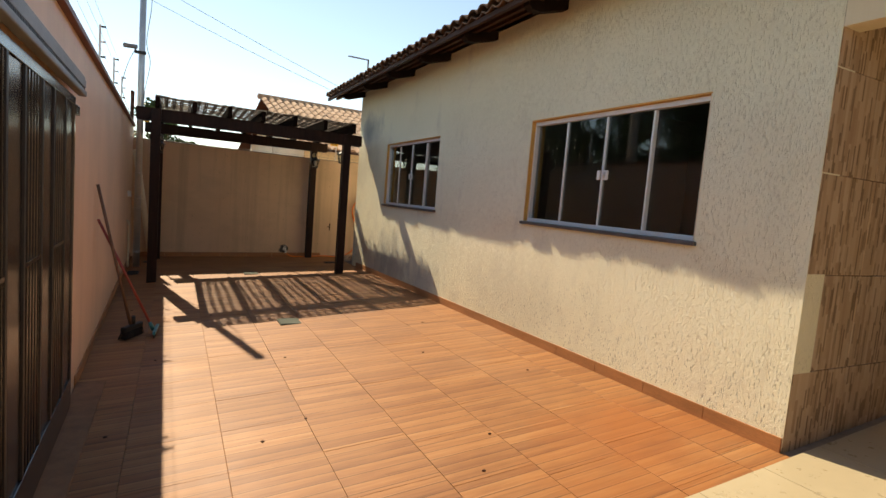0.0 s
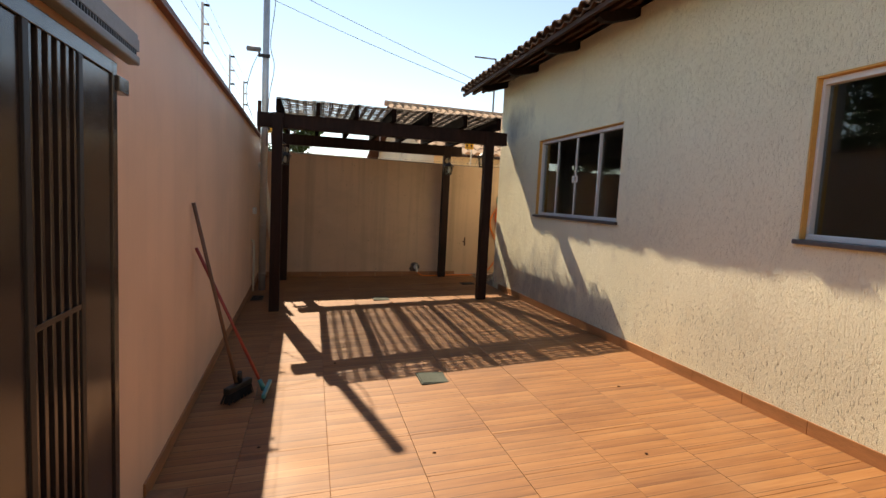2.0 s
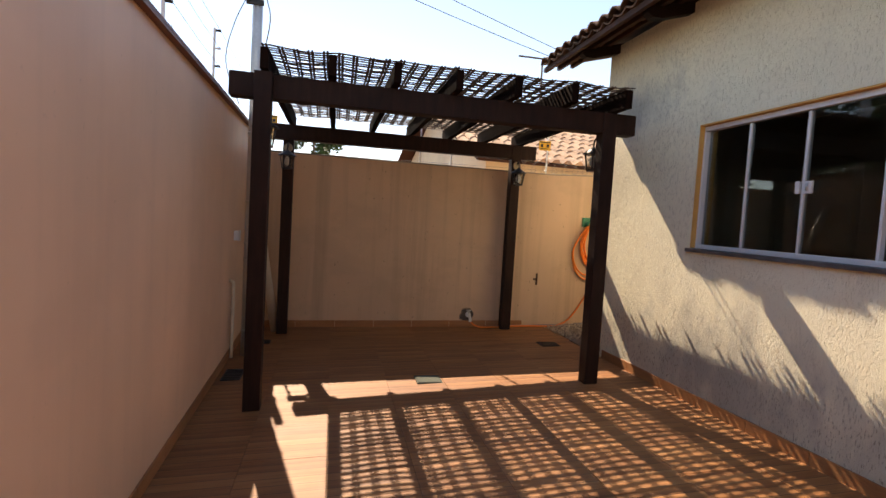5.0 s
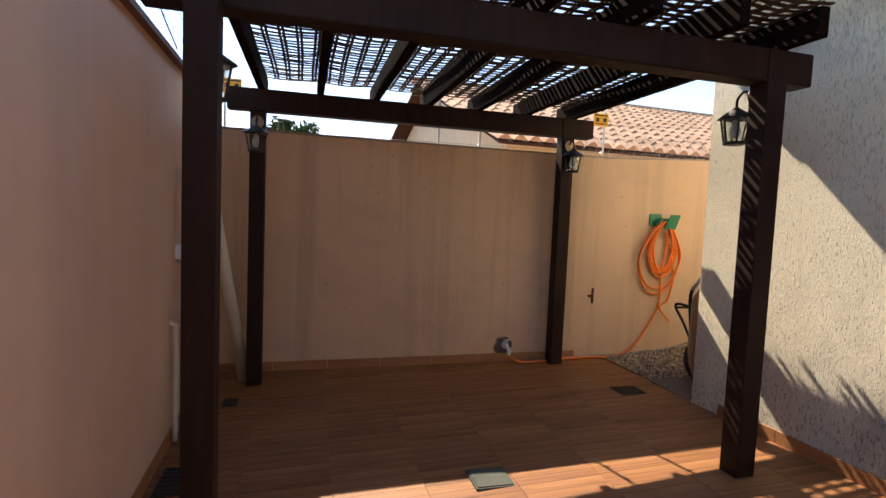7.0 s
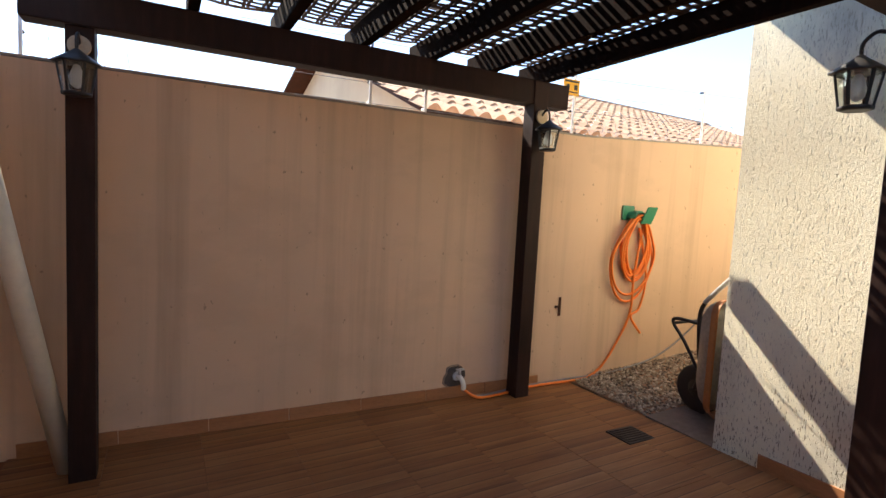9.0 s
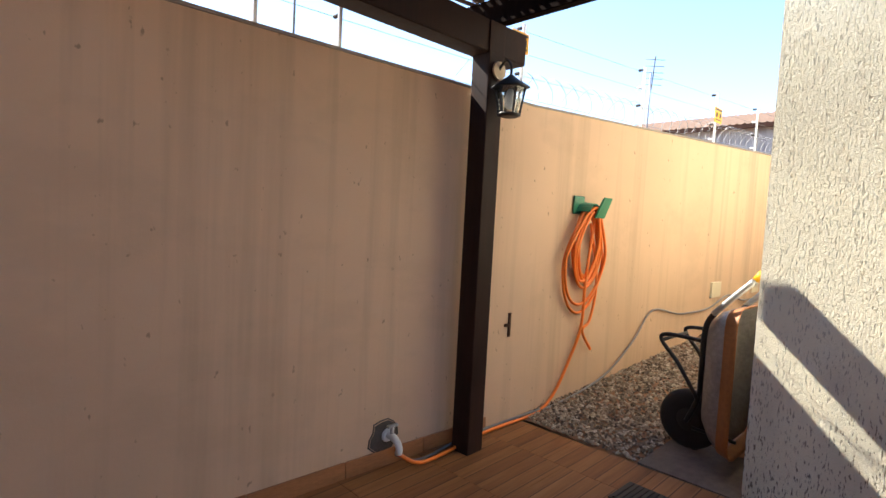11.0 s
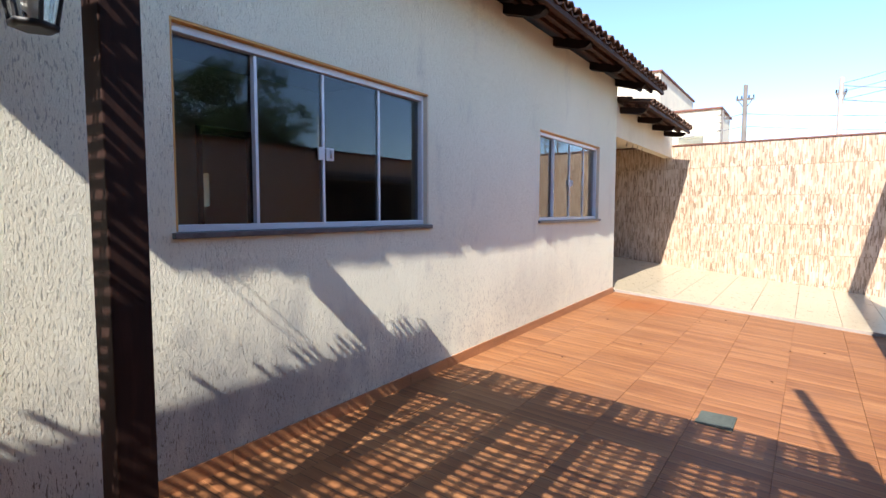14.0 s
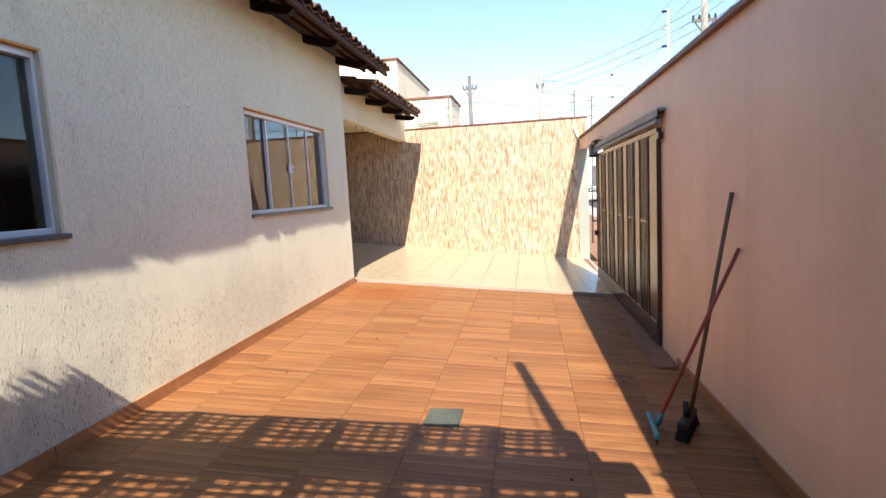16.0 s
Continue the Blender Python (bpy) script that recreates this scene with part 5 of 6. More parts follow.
for x in BP:
    copy_thing(fp, pose(x, by(x) + 0.07, btop(x), 0, 0, 90))
for k in range(4):
    z = 0.06 + k * 0.44 / 3
    pts = [(lx(y) - 0.012, y, 2.455 + z - (0.012 if i % 2 else 0)) for i, y in enumerate([TY, -0.8, 1.07, 2.4, 3.69, 4.9, 6.05, 6.9, 7.70, 8.4, 9.12, 10.3, 11.35])]
    solo("fence_wire", tube(bm_new(), pts, 0.0018, 4), M_WIRE, "thin electric fence wire above the street wall", "wire", group="fence wires")
    pts = [(x, by(x) + 0.12, btop(x) + z) for x in (-0.5, 0.6, 1.58, 2.6, 3.33, 4.1, 4.83, 6.22, 7.28, 8.6, 9.8)]
    solo("fence_wire", tube(bm_new(), pts, 0.0018, 4), M_WIRE, "thin electric fence wire above the back wall", "wire", group="fence wires")
pts = []
for k in range(46 * 10):
    x = 2.9 + k * 0.015
    a = 2 * math.pi * k / 10
    pts.append((x + 0.03 * math.sin(a * 2), by(x) + 0.11 + math.cos(a) * 0.10, btop(x) + 0.125 + math.sin(a) * 0.11))
solo("razor_wire", tube(bm_new(), pts, 0.0022, 4), M_WIREG, "coiled bright razor wire along the back wall top", "razor wire")
pts = []
for k in range(7 * 10):
    x = -0.75 + k * 0.013
    a = 2 * math.pi * k / 10
    pts.append((x, by(x) + 0.3 + math.cos(a) * 0.12, 2.30 + math.sin(a) * 0.13))
solo("razor_wire", tube(bm_new(), pts, 0.0022, 4), M_WIREG, "coil of razor wire at the corner behind the wall", "razor wire")


def warning_sign(x, y, z, s=1.0):
    w = thing("warning_sign", (x, y, z), "yellow electric fence warning sign with illegible black marks", "sign", "yellow warning signs")
    part("panel", box(bm_new(), (x - 0.085 * s, y - 0.003, z), (x + 0.085 * s, y + 0.003, z + 0.13 * s), 0.002), M_YELLOW, w)
    bm = box(bm_new(), (x - 0.075 * s, y - 0.005, z + 0.105 * s), (x + 0.075 * s, y - 0.002, z + 0.118 * s))
    box(bm, (x - 0.065 * s, y - 0.005, z + 0.02 * s), (x + 0.065 * s, y - 0.002, z + 0.03 * s))
    box(bm, (x - 0.06 * s, y - 0.005, z + 0.045 * s), (x - 0.025 * s, y - 0.002, z + 0.085 * s))
    box(bm, (x + 0.025 * s, y - 0.005, z + 0.045 * s), (x + 0.06 * s, y - 0.002, z + 0.085 * s))
    part("marks", bm, M_BLACK, w)


warning_sign(3.28, by(3.28) + 0.05, 2.50)
warning_sign(-0.36, by(-0.36) + 0.045, 2.55)
warning_sign(6.22, by(6.22) + 0.045, 2.50, 1.15)
bm = box(bm_new(), (-0.60, 11.42, 2.0), (-0.54, 11.46, 3.1), 0.003)
solo("corner_stanchion", bm, M_BOARD, "brown steel stanchion at the wall corner", "post")
flood = thing("floodlight", (-0.32, TY + 0.06, 2.44), "small white lamp at the end of the tiled wall", "lamp")
part("head", lathe(bm_new(), (-0.30, TY + 0.10, 2.44), [(0.03, -0.03), (0.06, -0.02), (0.05, 0.02), (0.02, 0.03)], 14), M_WHITE, flood)
part("arm", tube(bm_new(), smooth_path([(-0.2, TY, 2.84), (-0.19, TY + 0.03, 2.65), (-0.24, TY + 0.05, 2.5), (-0.30, TY + 0.1, 2.46)], 4), 0.012, 8), M_WHITE, flood)


# ---------------------------------------------------------------- neighbours and distance
def tiled_slope(bm, x0, x1, ya, za, yb, zb, pitch=0.23, course=0.42):
    """Rows of curved clay tiles from the low edge (ya, za) to the high edge (yb, zb); each tile is an island."""
    length = math.hypot(yb - ya, zb - za)
    uy, uz = (yb - ya) / length, (zb - za) / length
    rj = random.Random(int(x0 * 100))
    n = int(length / course)
    for r in range(n + 1):
        for c in range(int((x1 - x0) / pitch)):
            x = x0 + (c + 0.5) * pitch
            s0, s1 = r * course, min(r * course + course * 1.12, length)
            lift = 0.035
            ends = []
            for s, up in ((s0, lift), (s1, 0.008)):
                ring = []
                for k in range(6):
                    a = k / 5
                    w = (a - 0.5) * pitch * 0.86
                    h = 0.075 * math.sin(math.pi * a) + up + rj.uniform(-0.004, 0.004)
                    ring.append(bm.verts.new((x + w, ya + uy * s - uz * h, za + uz * s + uy * h)))
                ends.append(ring)
            for k in range(5):
                bm.faces.new((ends[0][k], ends[0][k + 1], ends[1][k + 1], ends[1][k]))
            bm.faces.new(ends[0][::-1])


nh = thing("neighbour_house", (8.2, 17.8, -0.3), "neighbouring house with a pale clay tile roof and cream walls", "house")
part("wall", box(bm_new(), (2.85, 13.9, -0.3), (14.3, 21.6, 2.62)), M_CREAM, nh)
bm = bm_new()
vs = [bm.verts.new(p) for p in ((2.86, 13.9, 2.62), (2.86, 21.6, 2.62), (2.86, 17.8, 4.2), (3.0, 13.9, 2.62), (3.0, 21.6, 2.62), (3.0, 17.8, 4.2))]
for f in ((0, 1, 2), (5, 4, 3), (0, 3, 4, 1), (1, 4, 5, 2), (2, 5, 3, 0)):
    bm.faces.new([vs[i] for i in f])
part("gable", bm, M_CREAM, nh)
bm = hull8(bm_new(), [(2.5, 13.35, 2.50), (14.6, 13.35, 2.50), (14.6, 17.8, 4.22), (2.5, 17.8, 4.22)], [(2.5, 13.35, 2.54), (14.6, 13.35, 2.54), (14.6, 17.8, 4.26), (2.5, 17.8, 4.26)])
hull8(bm, [(2.5, 17.8, 4.22), (14.6, 17.8, 4.22), (14.6, 22.2, 2.5), (2.5, 22.2, 2.5)], [(2.5, 17.8, 4.26), (14.6, 17.8, 4.26), (14.6, 22.2, 2.54), (2.5, 22.2, 2.54)])
part("roof_deck", bm, M_BOARD, nh)
bm = bm_new()
tiled_slope(bm, 2.45, 14.6, 13.33, 2.53, 17.8, 4.26)
roof = part("roof", bm, M_ROOF2, nh, "pale curved clay tiles")
roof["kind"] = "stuff"
bm = tube(bm_new(), [(2.4, 17.8, 4.30), (14.7, 17.8, 4.30)], 0.09, 8)
part("ridge", bm, M_ROOF2, nh)

nh.rotation_euler.z = radians(4.0)

ant = thing("tv_antenna", (13.2, 15.0, 3.1), "thin rooftop television antenna", "antenna")
part("mast", tube(bm_new(), [(13.2, 15.0, 3.0), (13.2, 15.0, 5.2)], 0.02, 6), M_WIREG, ant)
part("boom", tube(bm_new(), [(12.75, 14.7, 5.45), (13.7, 15.2, 4.95)], 0.014, 6), M_WIRE, ant)
for k in range(5):
    c = Vector((12.85 + k * 0.18, 14.75 + k * 0.095, 5.40 - k * 0.095))
    part("rod", tube(bm_new(), [c + Vector((-0.1, 0.2, 0.02)), c - Vector((-0.1, 0.2, 0.02))], 0.008, 5), M_WIRE, ant)

lamp = thing("street_lamp", (7.5, 22.3, -0.3), "distant grey street lamp beyond the roofs", "street lamp")
part("pole", tube(bm_new(), [(7.5, 22.3, -0.3), (7.5, 22.3, 7.3)], 0.035, 8), M_TIMBER, lamp)
part("arm", box(bm_new(), (6.6, 22.26, 7.29), (7.52, 22.34, 7.34), 0.02), M_TIMBER, lamp)


def far_house(name, label, x0, x1, y0, y1, z1, mat, cap):
    """Plain flat-roofed house with a parapet cap and windows on the side that looks this way."""
    h = thing(name, ((x0 + x1) / 2, (y0 + y1) / 2, -0.3), label, "building")
    part("wall", box(bm_new(), (x0, y0, -0.3), (x1, y1, z1)), mat, h)
    part("parapet_cap", box(bm_new(), (x0 - 0.12, y0 - 0.12, z1), (x1 + 0.12, y1 + 0.12, z1 + 0.12), 0.02), cap, h)
    n = max(1, int((x1 - x0) / 3))
    for k in range(n):
        cx = x0 + (k + 0.5) * (x1 - x0) / n
        win = part("window", box(bm_new(), (cx - 0.7, y1 - 0.02, z1 - 2.6), (cx + 0.7, y1 + 0.02, z1 - 1.5)), M_GLASS, h)
        part("window_sill", box(bm_new(), (cx - 0.8, y1, z1 - 2.68), (cx + 0.8, y1 + 0.08, z1 - 2.6)), M_CONC, win)
    return h


far_house("cream_building", "tall cream block house behind the tiled wall", 8.8, 17, -36, -25, 10.0, M_CREAM, M_COPING)
far_house("cream_house", "lower cream house with a dark parapet line", 5.5, 8.6, -30, -25.5, 7.5, M_CREAM, M_COPING)
far_house("street_house", "pale house down the street", -13, -7.5, -62, -52, 3.6, M_WHITEW, M_COPING)
far_house("opposite_house", "low house across the street", -24, -15, 8, 16, 3.3, M_WHITEW, M_ROOF)
far_house("opposite_shop", "pale house across the street with a flat roof", -22, -15.5, -16, -5, 3.0, M_CREAM, M_CONC)


def utility_pole(x, y, top, label, mat, arm=0.45):
    p = thing("utility_pole", (x, y, -0.3), label, "utility pole", "utility poles")
    part("shaft", tube(bm_new(), [(x, y, -0.3), (x, y, top)], [0.17, 0.11], 10), mat, p)
    part("crossarm", box(bm_new(), (x - arm, y - 0.05, top - 0.85), (x + arm, y + 0.05, top - 0.75)), M_TIMBER, p)
    part("brace", tube(bm_new(), [(x - arm * 0.8, y, top - 0.82), (x, y, top - 1.35)], 0.03, 6), M_TIMBER, p)
    part("brace", tube(bm_new(), [(x + arm * 0.8, y, top - 0.82), (x, y, top - 1.35)], 0.03, 6), M_TIMBER, p)
    for dx in (-0.9, -0.4, 0.4, 0.9):
        part("insulator", tube(bm_new(), [(x + dx * arm, y, top - 0.76), (x + dx * arm, y, top - 0.58)], [0.045, 0.035], 8), M_RUBBER, p)
    return p


utility_pole(4.2, -25, 8.6, "dark timber utility pole with a transformer bracket", M_TIMBER)
utility_pole(-0.1, -24, 8.2, "pale concrete utility pole", M_CONC, 0.22)
utility_pole(-6.2, 12.1, 7.9, "street-side utility pole carrying the house cable", M_CONC)
utility_pole(-6.2, -14, 8.4, "pale concrete utility pole beside the street", M_CONC)


def cable(name, p, q, sagged, r=0.012, label="sagging overhead cable", n=14):
    p, q = Vector(p), Vector(q)
    pts = [p.lerp(q, k / n) - Vector((0, 0, sagged * 4 * (k / n) * (1 - k / n))) for k in range(n + 1)]
    return solo(name, tube(bm_new(), pts, r, 5), M_WIRE, label, "cable", group="overhead cables")


cable("service_cable", (3.1, 10.5, 3.52), (-6.2, 12.15, 7.55), 0.28, 0.0045, "thin service cable from the roof corner to the street pole")
cable("service_cable", (3.3, 10.6, 3.62), (-6.2, 12.15, 7.8), 0.16, 0.0045, "thin service cable from the roof corner to the street pole")
for z in (7.1, 7.5, 7.9):
    cable("street_cable", (-6.2, 12.1, z), (-6.2, -14, z + 0.3), 0.45, 0.012, "overhead cable along the street")
    cable("street_cable", (-6.2, -14, z + 0.3), (-0.1, -24, z), 0.3, 0.014, "overhead cable along the street")
    cable("street_cable", (-6.2, 12.1, z), (-6.2, 45, z), 0.5, 0.012, "overhead cable along the street")
for z in (6.3, 7.0):
    cable("street_cable", (-0.1, -24, z + 0.8), (-14, -24, z), 0.5, 0.02, "overhead cable behind the tiled wall")
    cable("street_cable", (4.2, -25, z), (-14, -26, z - 0.6), 0.5, 0.02, "overhead cable behind the tiled wall")
    cable("street_cable", (4.2, -25, z), (20, -25, z - 0.4), 0.5, 0.02, "overhead cable behind the tiled wall")
for x, y, z in ((-0.45, -6, 4.0), (-0.92, -6.2, 3.85), (2.93, -6, 4.1)):
    bm = tube(bm_new(), [(x, y, -0.3), (x - 0.05, y, z)], 0.022, 6)
    for k in range(3):
        tube(bm, [(x - 0.04, y, z - 0.12 - k * 0.2), (x + 0.07, y, z - 0.12 - k * 0.2)], 0.016, 5)
    solo("far_fence_pole", bm, M_TIMBER, "fence pole on the plot behind the tiled wall", "fence pole", group="far fence poles")

# far house beyond the passage end
fh = thing("passage_house", (22, 14, -0.3), "house beyond the passage with grey render and a pale tile roof", "house")
part("wall", box(bm_new(), (20.0, 12.0, -0.3), (26, 19, 4.95)), M_GREYW, fh)
bm = bm_new()
prev = None
for k in range(int(8.4 / 0.11)):
    y = 11.6 + k * 0.11
    h = 0.05 * (k % 2)
    cur = [bm.verts.new((19.7, y, 4.98 + h)), bm.verts.new((23, y, 5.95 + h)), bm.verts.new((26.4, y, 4.98 + h))]
    if prev:
        bm.faces.new((prev[0], cur[0], cur[1], prev[1]))
        bm.faces.new((prev[1], cur[1], cur[2], prev[2]))
    prev = cur
part("roof", bm, M_ROOF2, fh)
part("eave", box(bm_new(), (19.68, 11.58, 4.86), (19.80, 19.9, 4.99)), M_BOARD, fh)
part("column", box(bm_new(), (19.9, 11.35, -0.3), (20.2, 11.6, 4.9)), M_WHITEW, fh)
part("dark_porch", box(bm_new(), (20.4, 8.5, -0.3), (20.6, 12.0, 4.6)), M_DARKROOM, fh)
part("porch_slab", box(bm_new(), (19.7, 8.5, 4.6), (24, 11.58, 4.86)), M_BOARD, fh)


def leaf_cluster(bm, c, r, count, size, rnd, squash=0.8):
    """Many small leaf blades scattered through an uneven clump."""
    for _ in range(count):
        v = Vector((rnd.gauss(0, 1), rnd.gauss(0, 1), rnd.gauss(0, 1)))
        v = v.normalized() * r * (0.45 + 0.6 * rnd.random())
        v.z *= squash
        p = Vector(c) + v
        a = Vector((rnd.uniform(-1, 1), rnd.uniform(-1, 1), rnd.uniform(-0.6, 0.6))).normalized() * size * rnd.uniform(0.6, 1.3)
        b = a.cross(Vector((rnd.uniform(-1, 1), rnd.uniform(-1, 1), rnd.uniform(-1, 1)))).normalized() * size * 0.45
        bm.faces.new([bm.verts.new(p - a), bm.verts.new(p + b), bm.verts.new(p + a), bm.verts.new(p - b)])


def tree(x, y, height, spread, label, seed, clumps=26, leaves=150, size=0.16):
    rnd = random.Random(seed)
    t = thing("tree", (x, y, -0.3), label, "tree")
    fork = height * 0.4
    bm = tube(bm_new(), [(x, y, -0.4), (x + 0.1, y, fork * 0.5), (x, y + 0.1, fork)], [0.24, 0.18, 0.14], 10)
    part("trunk", bm, M_BARK, t)
    crown = bm_new()
    for k in range(clumps):
        a = rnd.uniform(0, 6.28)
        q = rnd.random() ** 0.6 * spread
        zz = height * rnd.uniform(0.5, 0.97)
        q *= math.sqrt(max(0.1, 1 - ((zz / height - 0.7) / 0.36) ** 2))
        c = (x + math.cos(a) * q, y + math.sin(a) * q, zz)
        if k % 3 == 0:
            part("limb", tube(bm_new(), smooth_path([(x, y + 0.1, fork - 0.05), ((x + c[0]) / 2, (y + c[1]) / 2, (fork + zz) / 2 + 0.2), c], 3), [0.07] * 3 + [0.045] * 3 + [0.02], 6), M_BARK, t)
        leaf_cluster(crown, c, spread * rnd.uniform(0.22, 0.36), leaves, size, rnd)
    part("crown", crown, M_LEAF, t)
    return t


tree(-16, -4.5, 7.8, 3.6, "dense dark green street tree across the road", 4, 44, 420, 0.105)
tree(-14, 1.8, 6.2, 2.3, "smaller dark green street tree across the road", 5, 26, 330, 0.095)
tree(-0.5, 31, 5.5, 1.7, "dark leafy tree behind the back wall", 6, 20, 130, 0.14)
for k, (x, y, h, sp) in enumerate(((-15.5, 18, 8.5, 3.6), (-15, 25.5, 9.5, 4.2), (-16, 33.5, 9.5, 4.2), (-16, 42, 10, 4.5))):
    tree(x, y, h, sp, "broad dark green street tree across the road", 30 + k, 40, 330, 0.14)
tree(-9.0, -48, 5.0, 2.0, "dark roadside tree down the street", 8, 16, 90, 0.18)

# palm
pal = thing("palm_tree", (16.2, 10.6, -0.3), "palm tree with green and yellowed fronds beyond the passage", "tree")
bm = tube(bm_new(), [(16.2, 10.6, -0.4), (16.15, 10.62, 2.5), (16.2, 10.6, 5.25)], [0.2, 0.15, 0.13], 12)
part("trunk", bm, M_BARK, pal)
rp = random.Random(9)
for k in range(46):
    a = 2 * math.pi * k / 46 + rp.uniform(-0.2, 0.2)
    up = rp.uniform(-0.7, 1.5)
    length = rp.uniform(1.0, 1.45)
    d = Vector((math.cos(a), math.sin(a), 0))
    mid = [Vector((16.2, 10.6, 5.2)) + d * length * s * (1.0 - 0.25 * up * (1 - s)) + Vector((0, 0, up * s * 1.25 - s * s * (0.75 + 0.35 * up))) for s in [i / 12 for i in range(13)]]
    bm = tube(bm_new(), mid, [0.022] * 12 + [0.006], 4)
    for i in range(1, 13):
        side = d.cross(Vector((0, 0, 1)))
        for sg in (-1, 1):
            for o in (0.0, 0.5):
                p = mid[i - 1].lerp(mid[i], o)
                ln = 0.55 * (1.0 - abs(i / 13 - 0.45))
                tip = p + side * sg * ln * 0.8 + d * ln * 0.5 - Vector((0, 0, ln * rp.uniform(0.3, 0.6)))
                w = d * 0.034
                bm.faces.new([bm.verts.new(p - w), bm.verts.new(p + w), bm.verts.new(tip)])
    part("frond", bm, M_PALM if up < 0.45 else M_LEAF, pal)


# parked car glimpsed through the gate opening
def car(x, y, rz):
    c = thing("parked_car", (x, y, -0.24), "white hatchback parked far down the street", "car")
    m = pose(x, y, -0.24, 0, 0, rz)
    def put(name, bm, mat, parent=None, label=""):
        bmesh.ops.transform(bm, matrix=m, verts=bm.verts)
        return part(name, bm, mat, parent or c, label)
    body = put("body", box(bm_new(), (-0.85, -2.0, 0.3), (0.85, 2.0, 0.9), 0.14), M_WHITE)
    put("cabin", hull8(bm_new(), [(-0.8, -1.6, 0.88), (0.8, -1.6, 0.88), (0.8, 1.0, 0.88), (-0.8, 1.0, 0.88)], [(-0.62, -1.2, 1.45), (0.62, -1.2, 1.45), (0.62, 0.4, 1.45), (-0.62, 0.4, 1.45)]), M_WHITE)
    put("windscreen", hull8(bm_new(), [(-0.68, 0.98, 0.95), (0.68, 0.98, 0.95), (0.68, 1.0, 0.95), (-0.68, 1.0, 0.95)], [(-0.55, 0.45, 1.40), (0.55, 0.45, 1.40), (0.55, 0.5, 1.40), (-0.55, 0.5, 1.40)]), M_GLASS)
    for sx in (-0.8, 0.8):
        for sy in (-1.25, 1.3):
            w = put("wheel", lathe(bm_new(), (sx, sy, 0.31), [(0.18, -0.1), (0.3, -0.09), (0.31, 0.0), (0.3, 0.09), (0.18, 0.1)], 18, "x"), M_RUBBER)


car(-5.2, -44, 4)

# crumbs of dry leaf and grit on the tiles
rl = random.Random(17)
for x, y in ((1.12, 4.25), (1.02, 2.95), (0.72, 2.75), (2.0, 2.25), (2.3, 3.9), (0.1, 4.6), (-0.12, 3.2), (1.75, 1.9), (2.75, 4.9), (0.62, 6.1), (-0.2, 6.6), (2.9, 3.1)):
    z = fz(x, y)
    bm = bm_new()
    pts = [(x + math.cos(a) * rl.uniform(0.006, 0.018), y + math.sin(a) * rl.uniform(0.006, 0.014)) for a in (0, 1.1, 2.2, 3.3, 4.4, 5.4)]
    lo = [bm.verts.new((u, v, z + 0.001)) for u, v in pts]
    hi = [bm.verts.new((x + (u - x) * 0.7, y + (v - y) * 0.7, z + 0.007)) for u, v in pts]
    bm.faces.new(lo[::-1])
    bm.faces.new(hi)
    for k in range(6):
        bm.faces.new((lo[k], lo[(k + 1) % 6], hi[(k + 1) % 6], hi[k]))
    solo("dry_leaf_crumb", bm, M_BOARD, "dark crumb of dry leaf on the tiled floor", "leaf litter", group="leaf crumbs on the floor")

# ---------------------------------------------------------------- pieces: skirtings, wall tiles, floor tiles
def slab(w, d, h, bevel, name, material):
    bm = box(bm_new(), (-w / 2, -d / 2, -h), (w / 2, d / 2, 0))
    top = [e for e in bm.edges if all(v.co.z > -0.0001 for v in e.verts)]
    bmesh.ops.bevel(bm, geom=top, offset=bevel, segments=1, affect="EDGES")
    return mesh_of(name, bm, material)


def tilt(x, y, lift=0.0):
    """Pose lying on the sloping yard floor."""
    gx, gy = 0.0893 - 0.00514 * y, 0.0025 - 0.00514 * x
    return pose(x, y, fz(x, y) + lift, math.degrees(math.atan(gy)), -math.degrees(math.atan(gx)), 0)


rt = random.Random(13)
SK, SKH = 0.508, 0.088
sk = mesh_of("skirting_tile", box(bm_new(), (-0.006, -SK / 2 + 0.0015, -0.02), (0.006, SK / 2 - 0.0015, SKH), 0.0025), M_SKIRT)
house_wall = bpy.data.objects["wall_house_west"]
y = HS + SK / 2
while y < HN - 0.1:
    s = math.degrees(math.atan((fz(HX, y + 0.1) - fz(HX, y - 0.1)) / 0.2))
    piece("skirting_tile", sk, house_wall, pose(HX - 0.0062 + rt.uniform(-0.001, 0.001), y, fz(HX, y), s, 0, 0))
    y += SK
y = 4.42
while y < 11.2:
    piece("skirting_tile", sk, wall_west, pose(lx(y) + 0.0065, y, fz(lx(y), y), 0, 0, 1.0))
    y += SK
x = -0.2
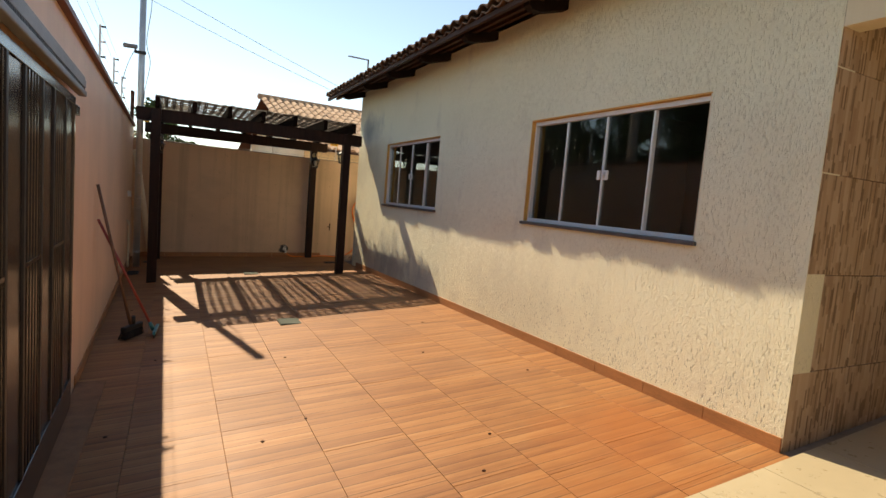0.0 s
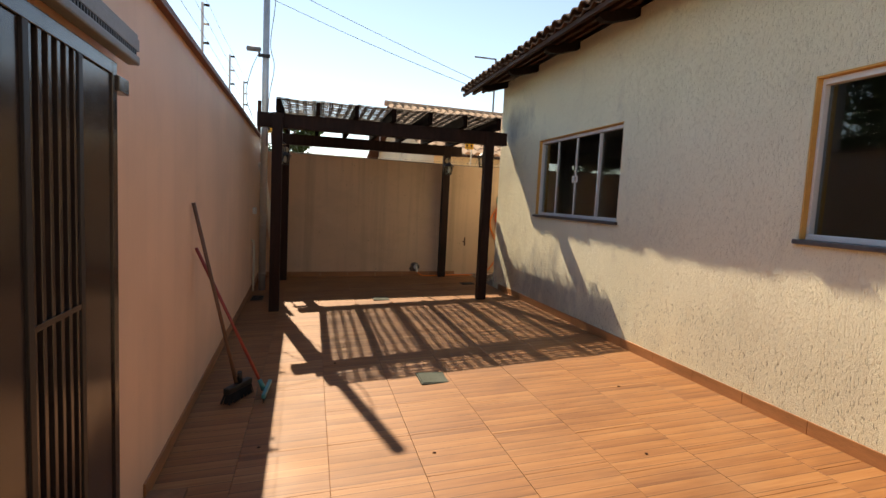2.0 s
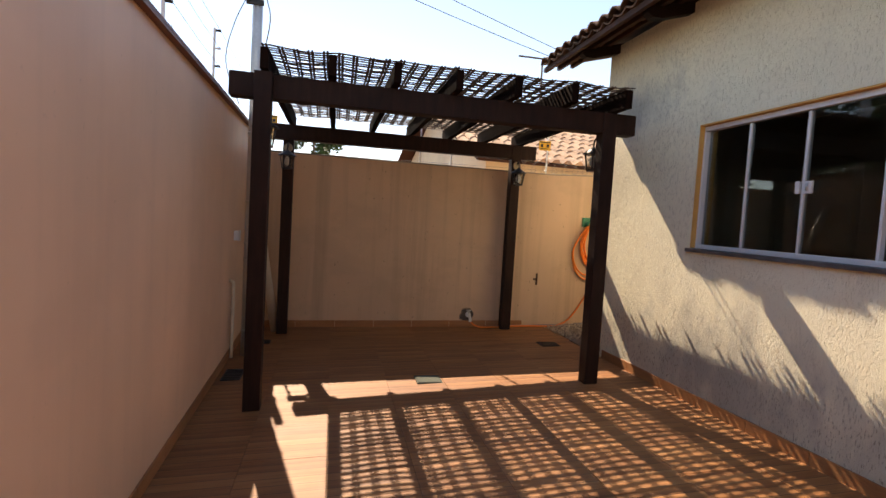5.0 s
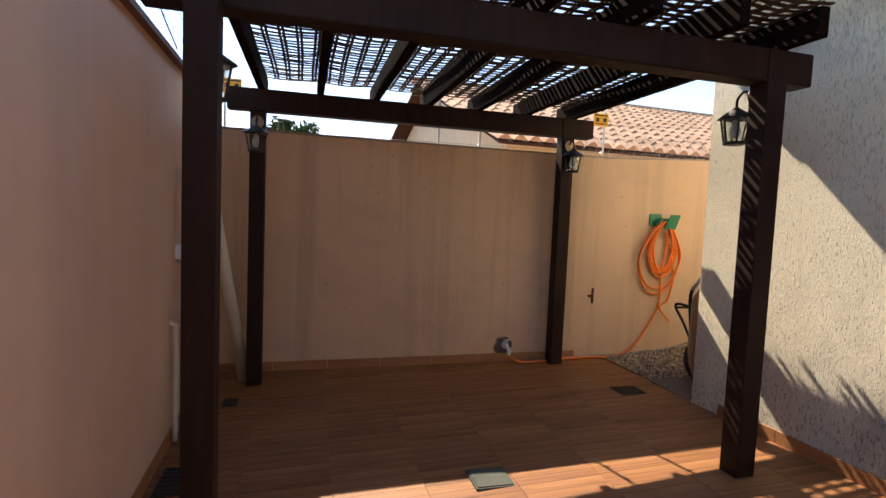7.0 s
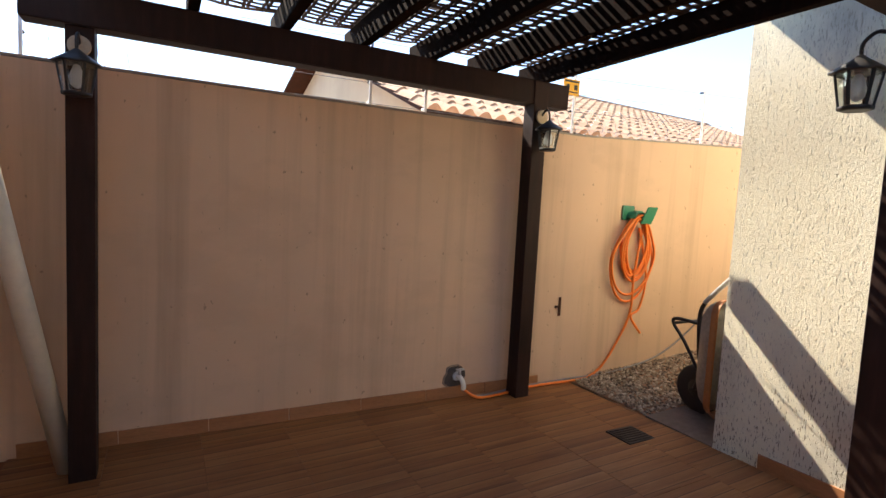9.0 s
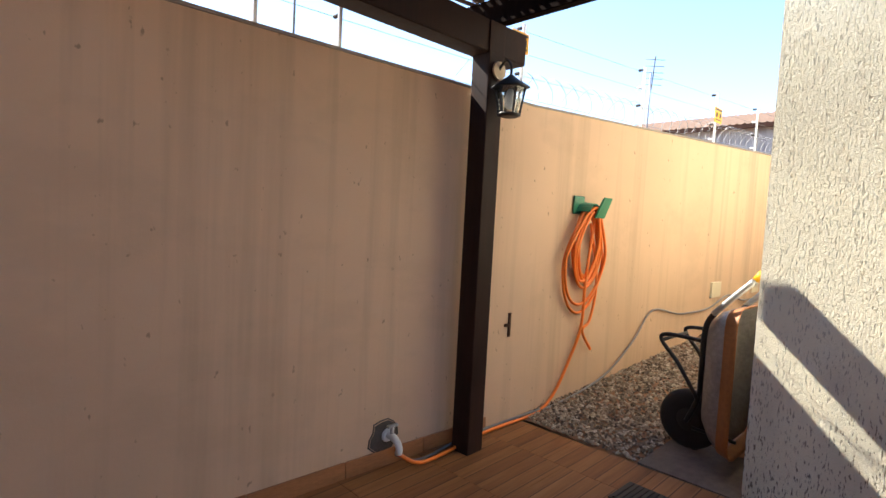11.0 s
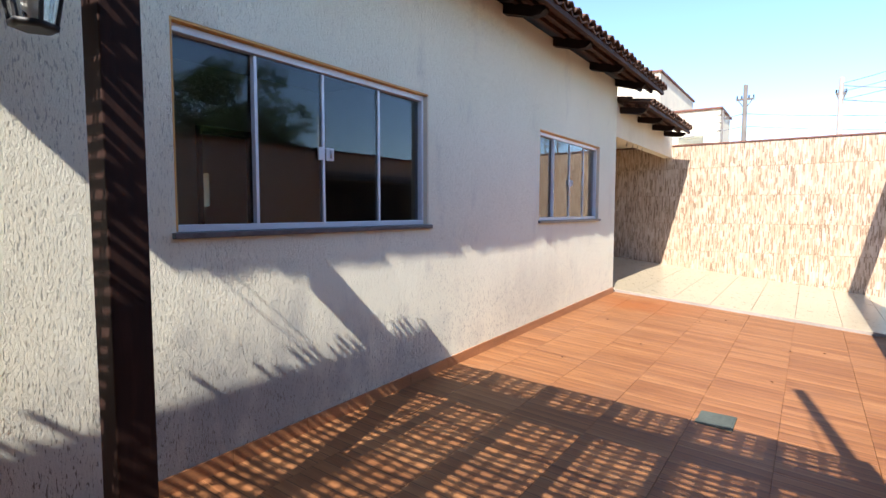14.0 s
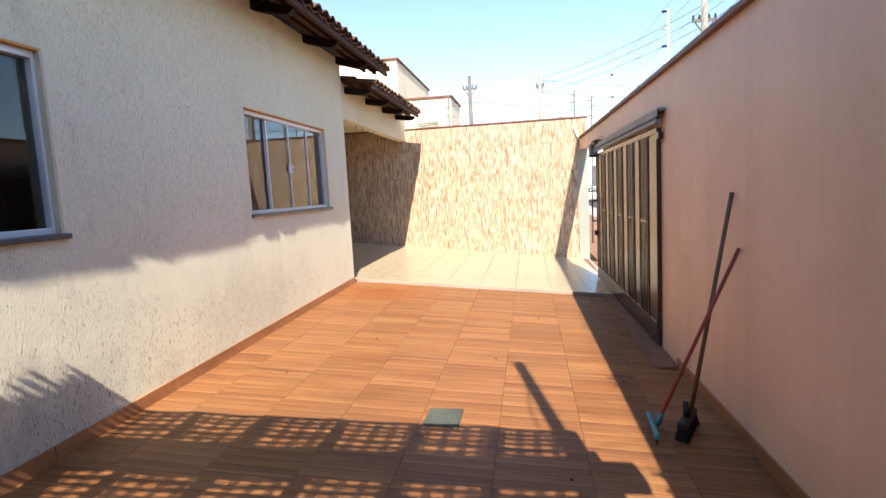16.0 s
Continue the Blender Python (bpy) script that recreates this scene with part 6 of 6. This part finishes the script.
while x < 3.35:
    s = math.degrees(math.atan(fz(x + 0.1, 11.2) - fz(x - 0.1, 11.2)) / 0.2)
    piece("skirting_tile", sk, wall_back, pose(x, by(x) - 0.0065, fz(x, by(x)), 0, 0, 90 - 4.29) @ pose(0, 0, 0, -2.0, 0, 0))
    x += SK

TS = 0.5755


def upright(h):
    me = slab(TS - 0.003, h - 0.003, 0.012, 0.003, "wall_tile", M_STICK)
    me.transform(pose(0, 0, 0, 90, 0, 0))
    return me


full, cut = upright(TS), upright(0.476)
for r in range(-1, 5):
    bottom = 0.08 + TS * r
    me, h = (cut, 0.476) if r == 4 else (full, TS)
    for c in range(13):
        piece("wall_tile", me, wall_tiled, pose(-0.135 + c * TS, TY + rt.uniform(-0.0008, 0.0008), bottom + h / 2, 0, 0, 180))
    for c in range(6):
        piece("wall_tile", me, wall_south, pose(HX + TS / 2 + c * TS, HS + rt.uniform(-0.0008, 0.0008), bottom + 0.03 + h / 2, 0, 0, 0))

cache = {}


def tile(w, d, mat):
    key = (round(w, 3), round(d, 3), mat.name)
    if key not in cache:
        cache[key] = slab(w, d, 0.014, 0.0008, "floor_tile", mat)
    return cache[key]


P = 0.51
for c in range(-1, 7):
    x0, x1 = max(c * P, -0.5), min((c + 1) * P, HX - 0.002)
    y = JOINT - rt.choice((0.0, 0.13, 0.255, 0.38))
    while y < 11.4:
        a, b = max(y, JOINT + 0.004), min(y + P, by((x0 + x1) / 2) + 0.03)
        if b - a > 0.06:
            cx, cy = (x0 + x1) / 2, (a + b) / 2
            piece("floor_tile", tile(x1 - x0 - 0.0012, b - a - 0.0016, M_TILE), floor, tilt(cx, cy, rt.uniform(0, 0.0015)))
        y += P
for c in range(-1, 14):
    x0, x1 = max(c * P, -0.45), (c + 1) * P
    for r in range(8):
        b = JOINT - r * P
        a = max(b - P, TY - 0.01)
        if b - a > 0.05:
            piece("porch_tile", tile(x1 - x0 - 0.0025, b - a - 0.0025, M_PORCH), floor, tilt((x0 + x1) / 2, (a + b) / 2, 0.045))
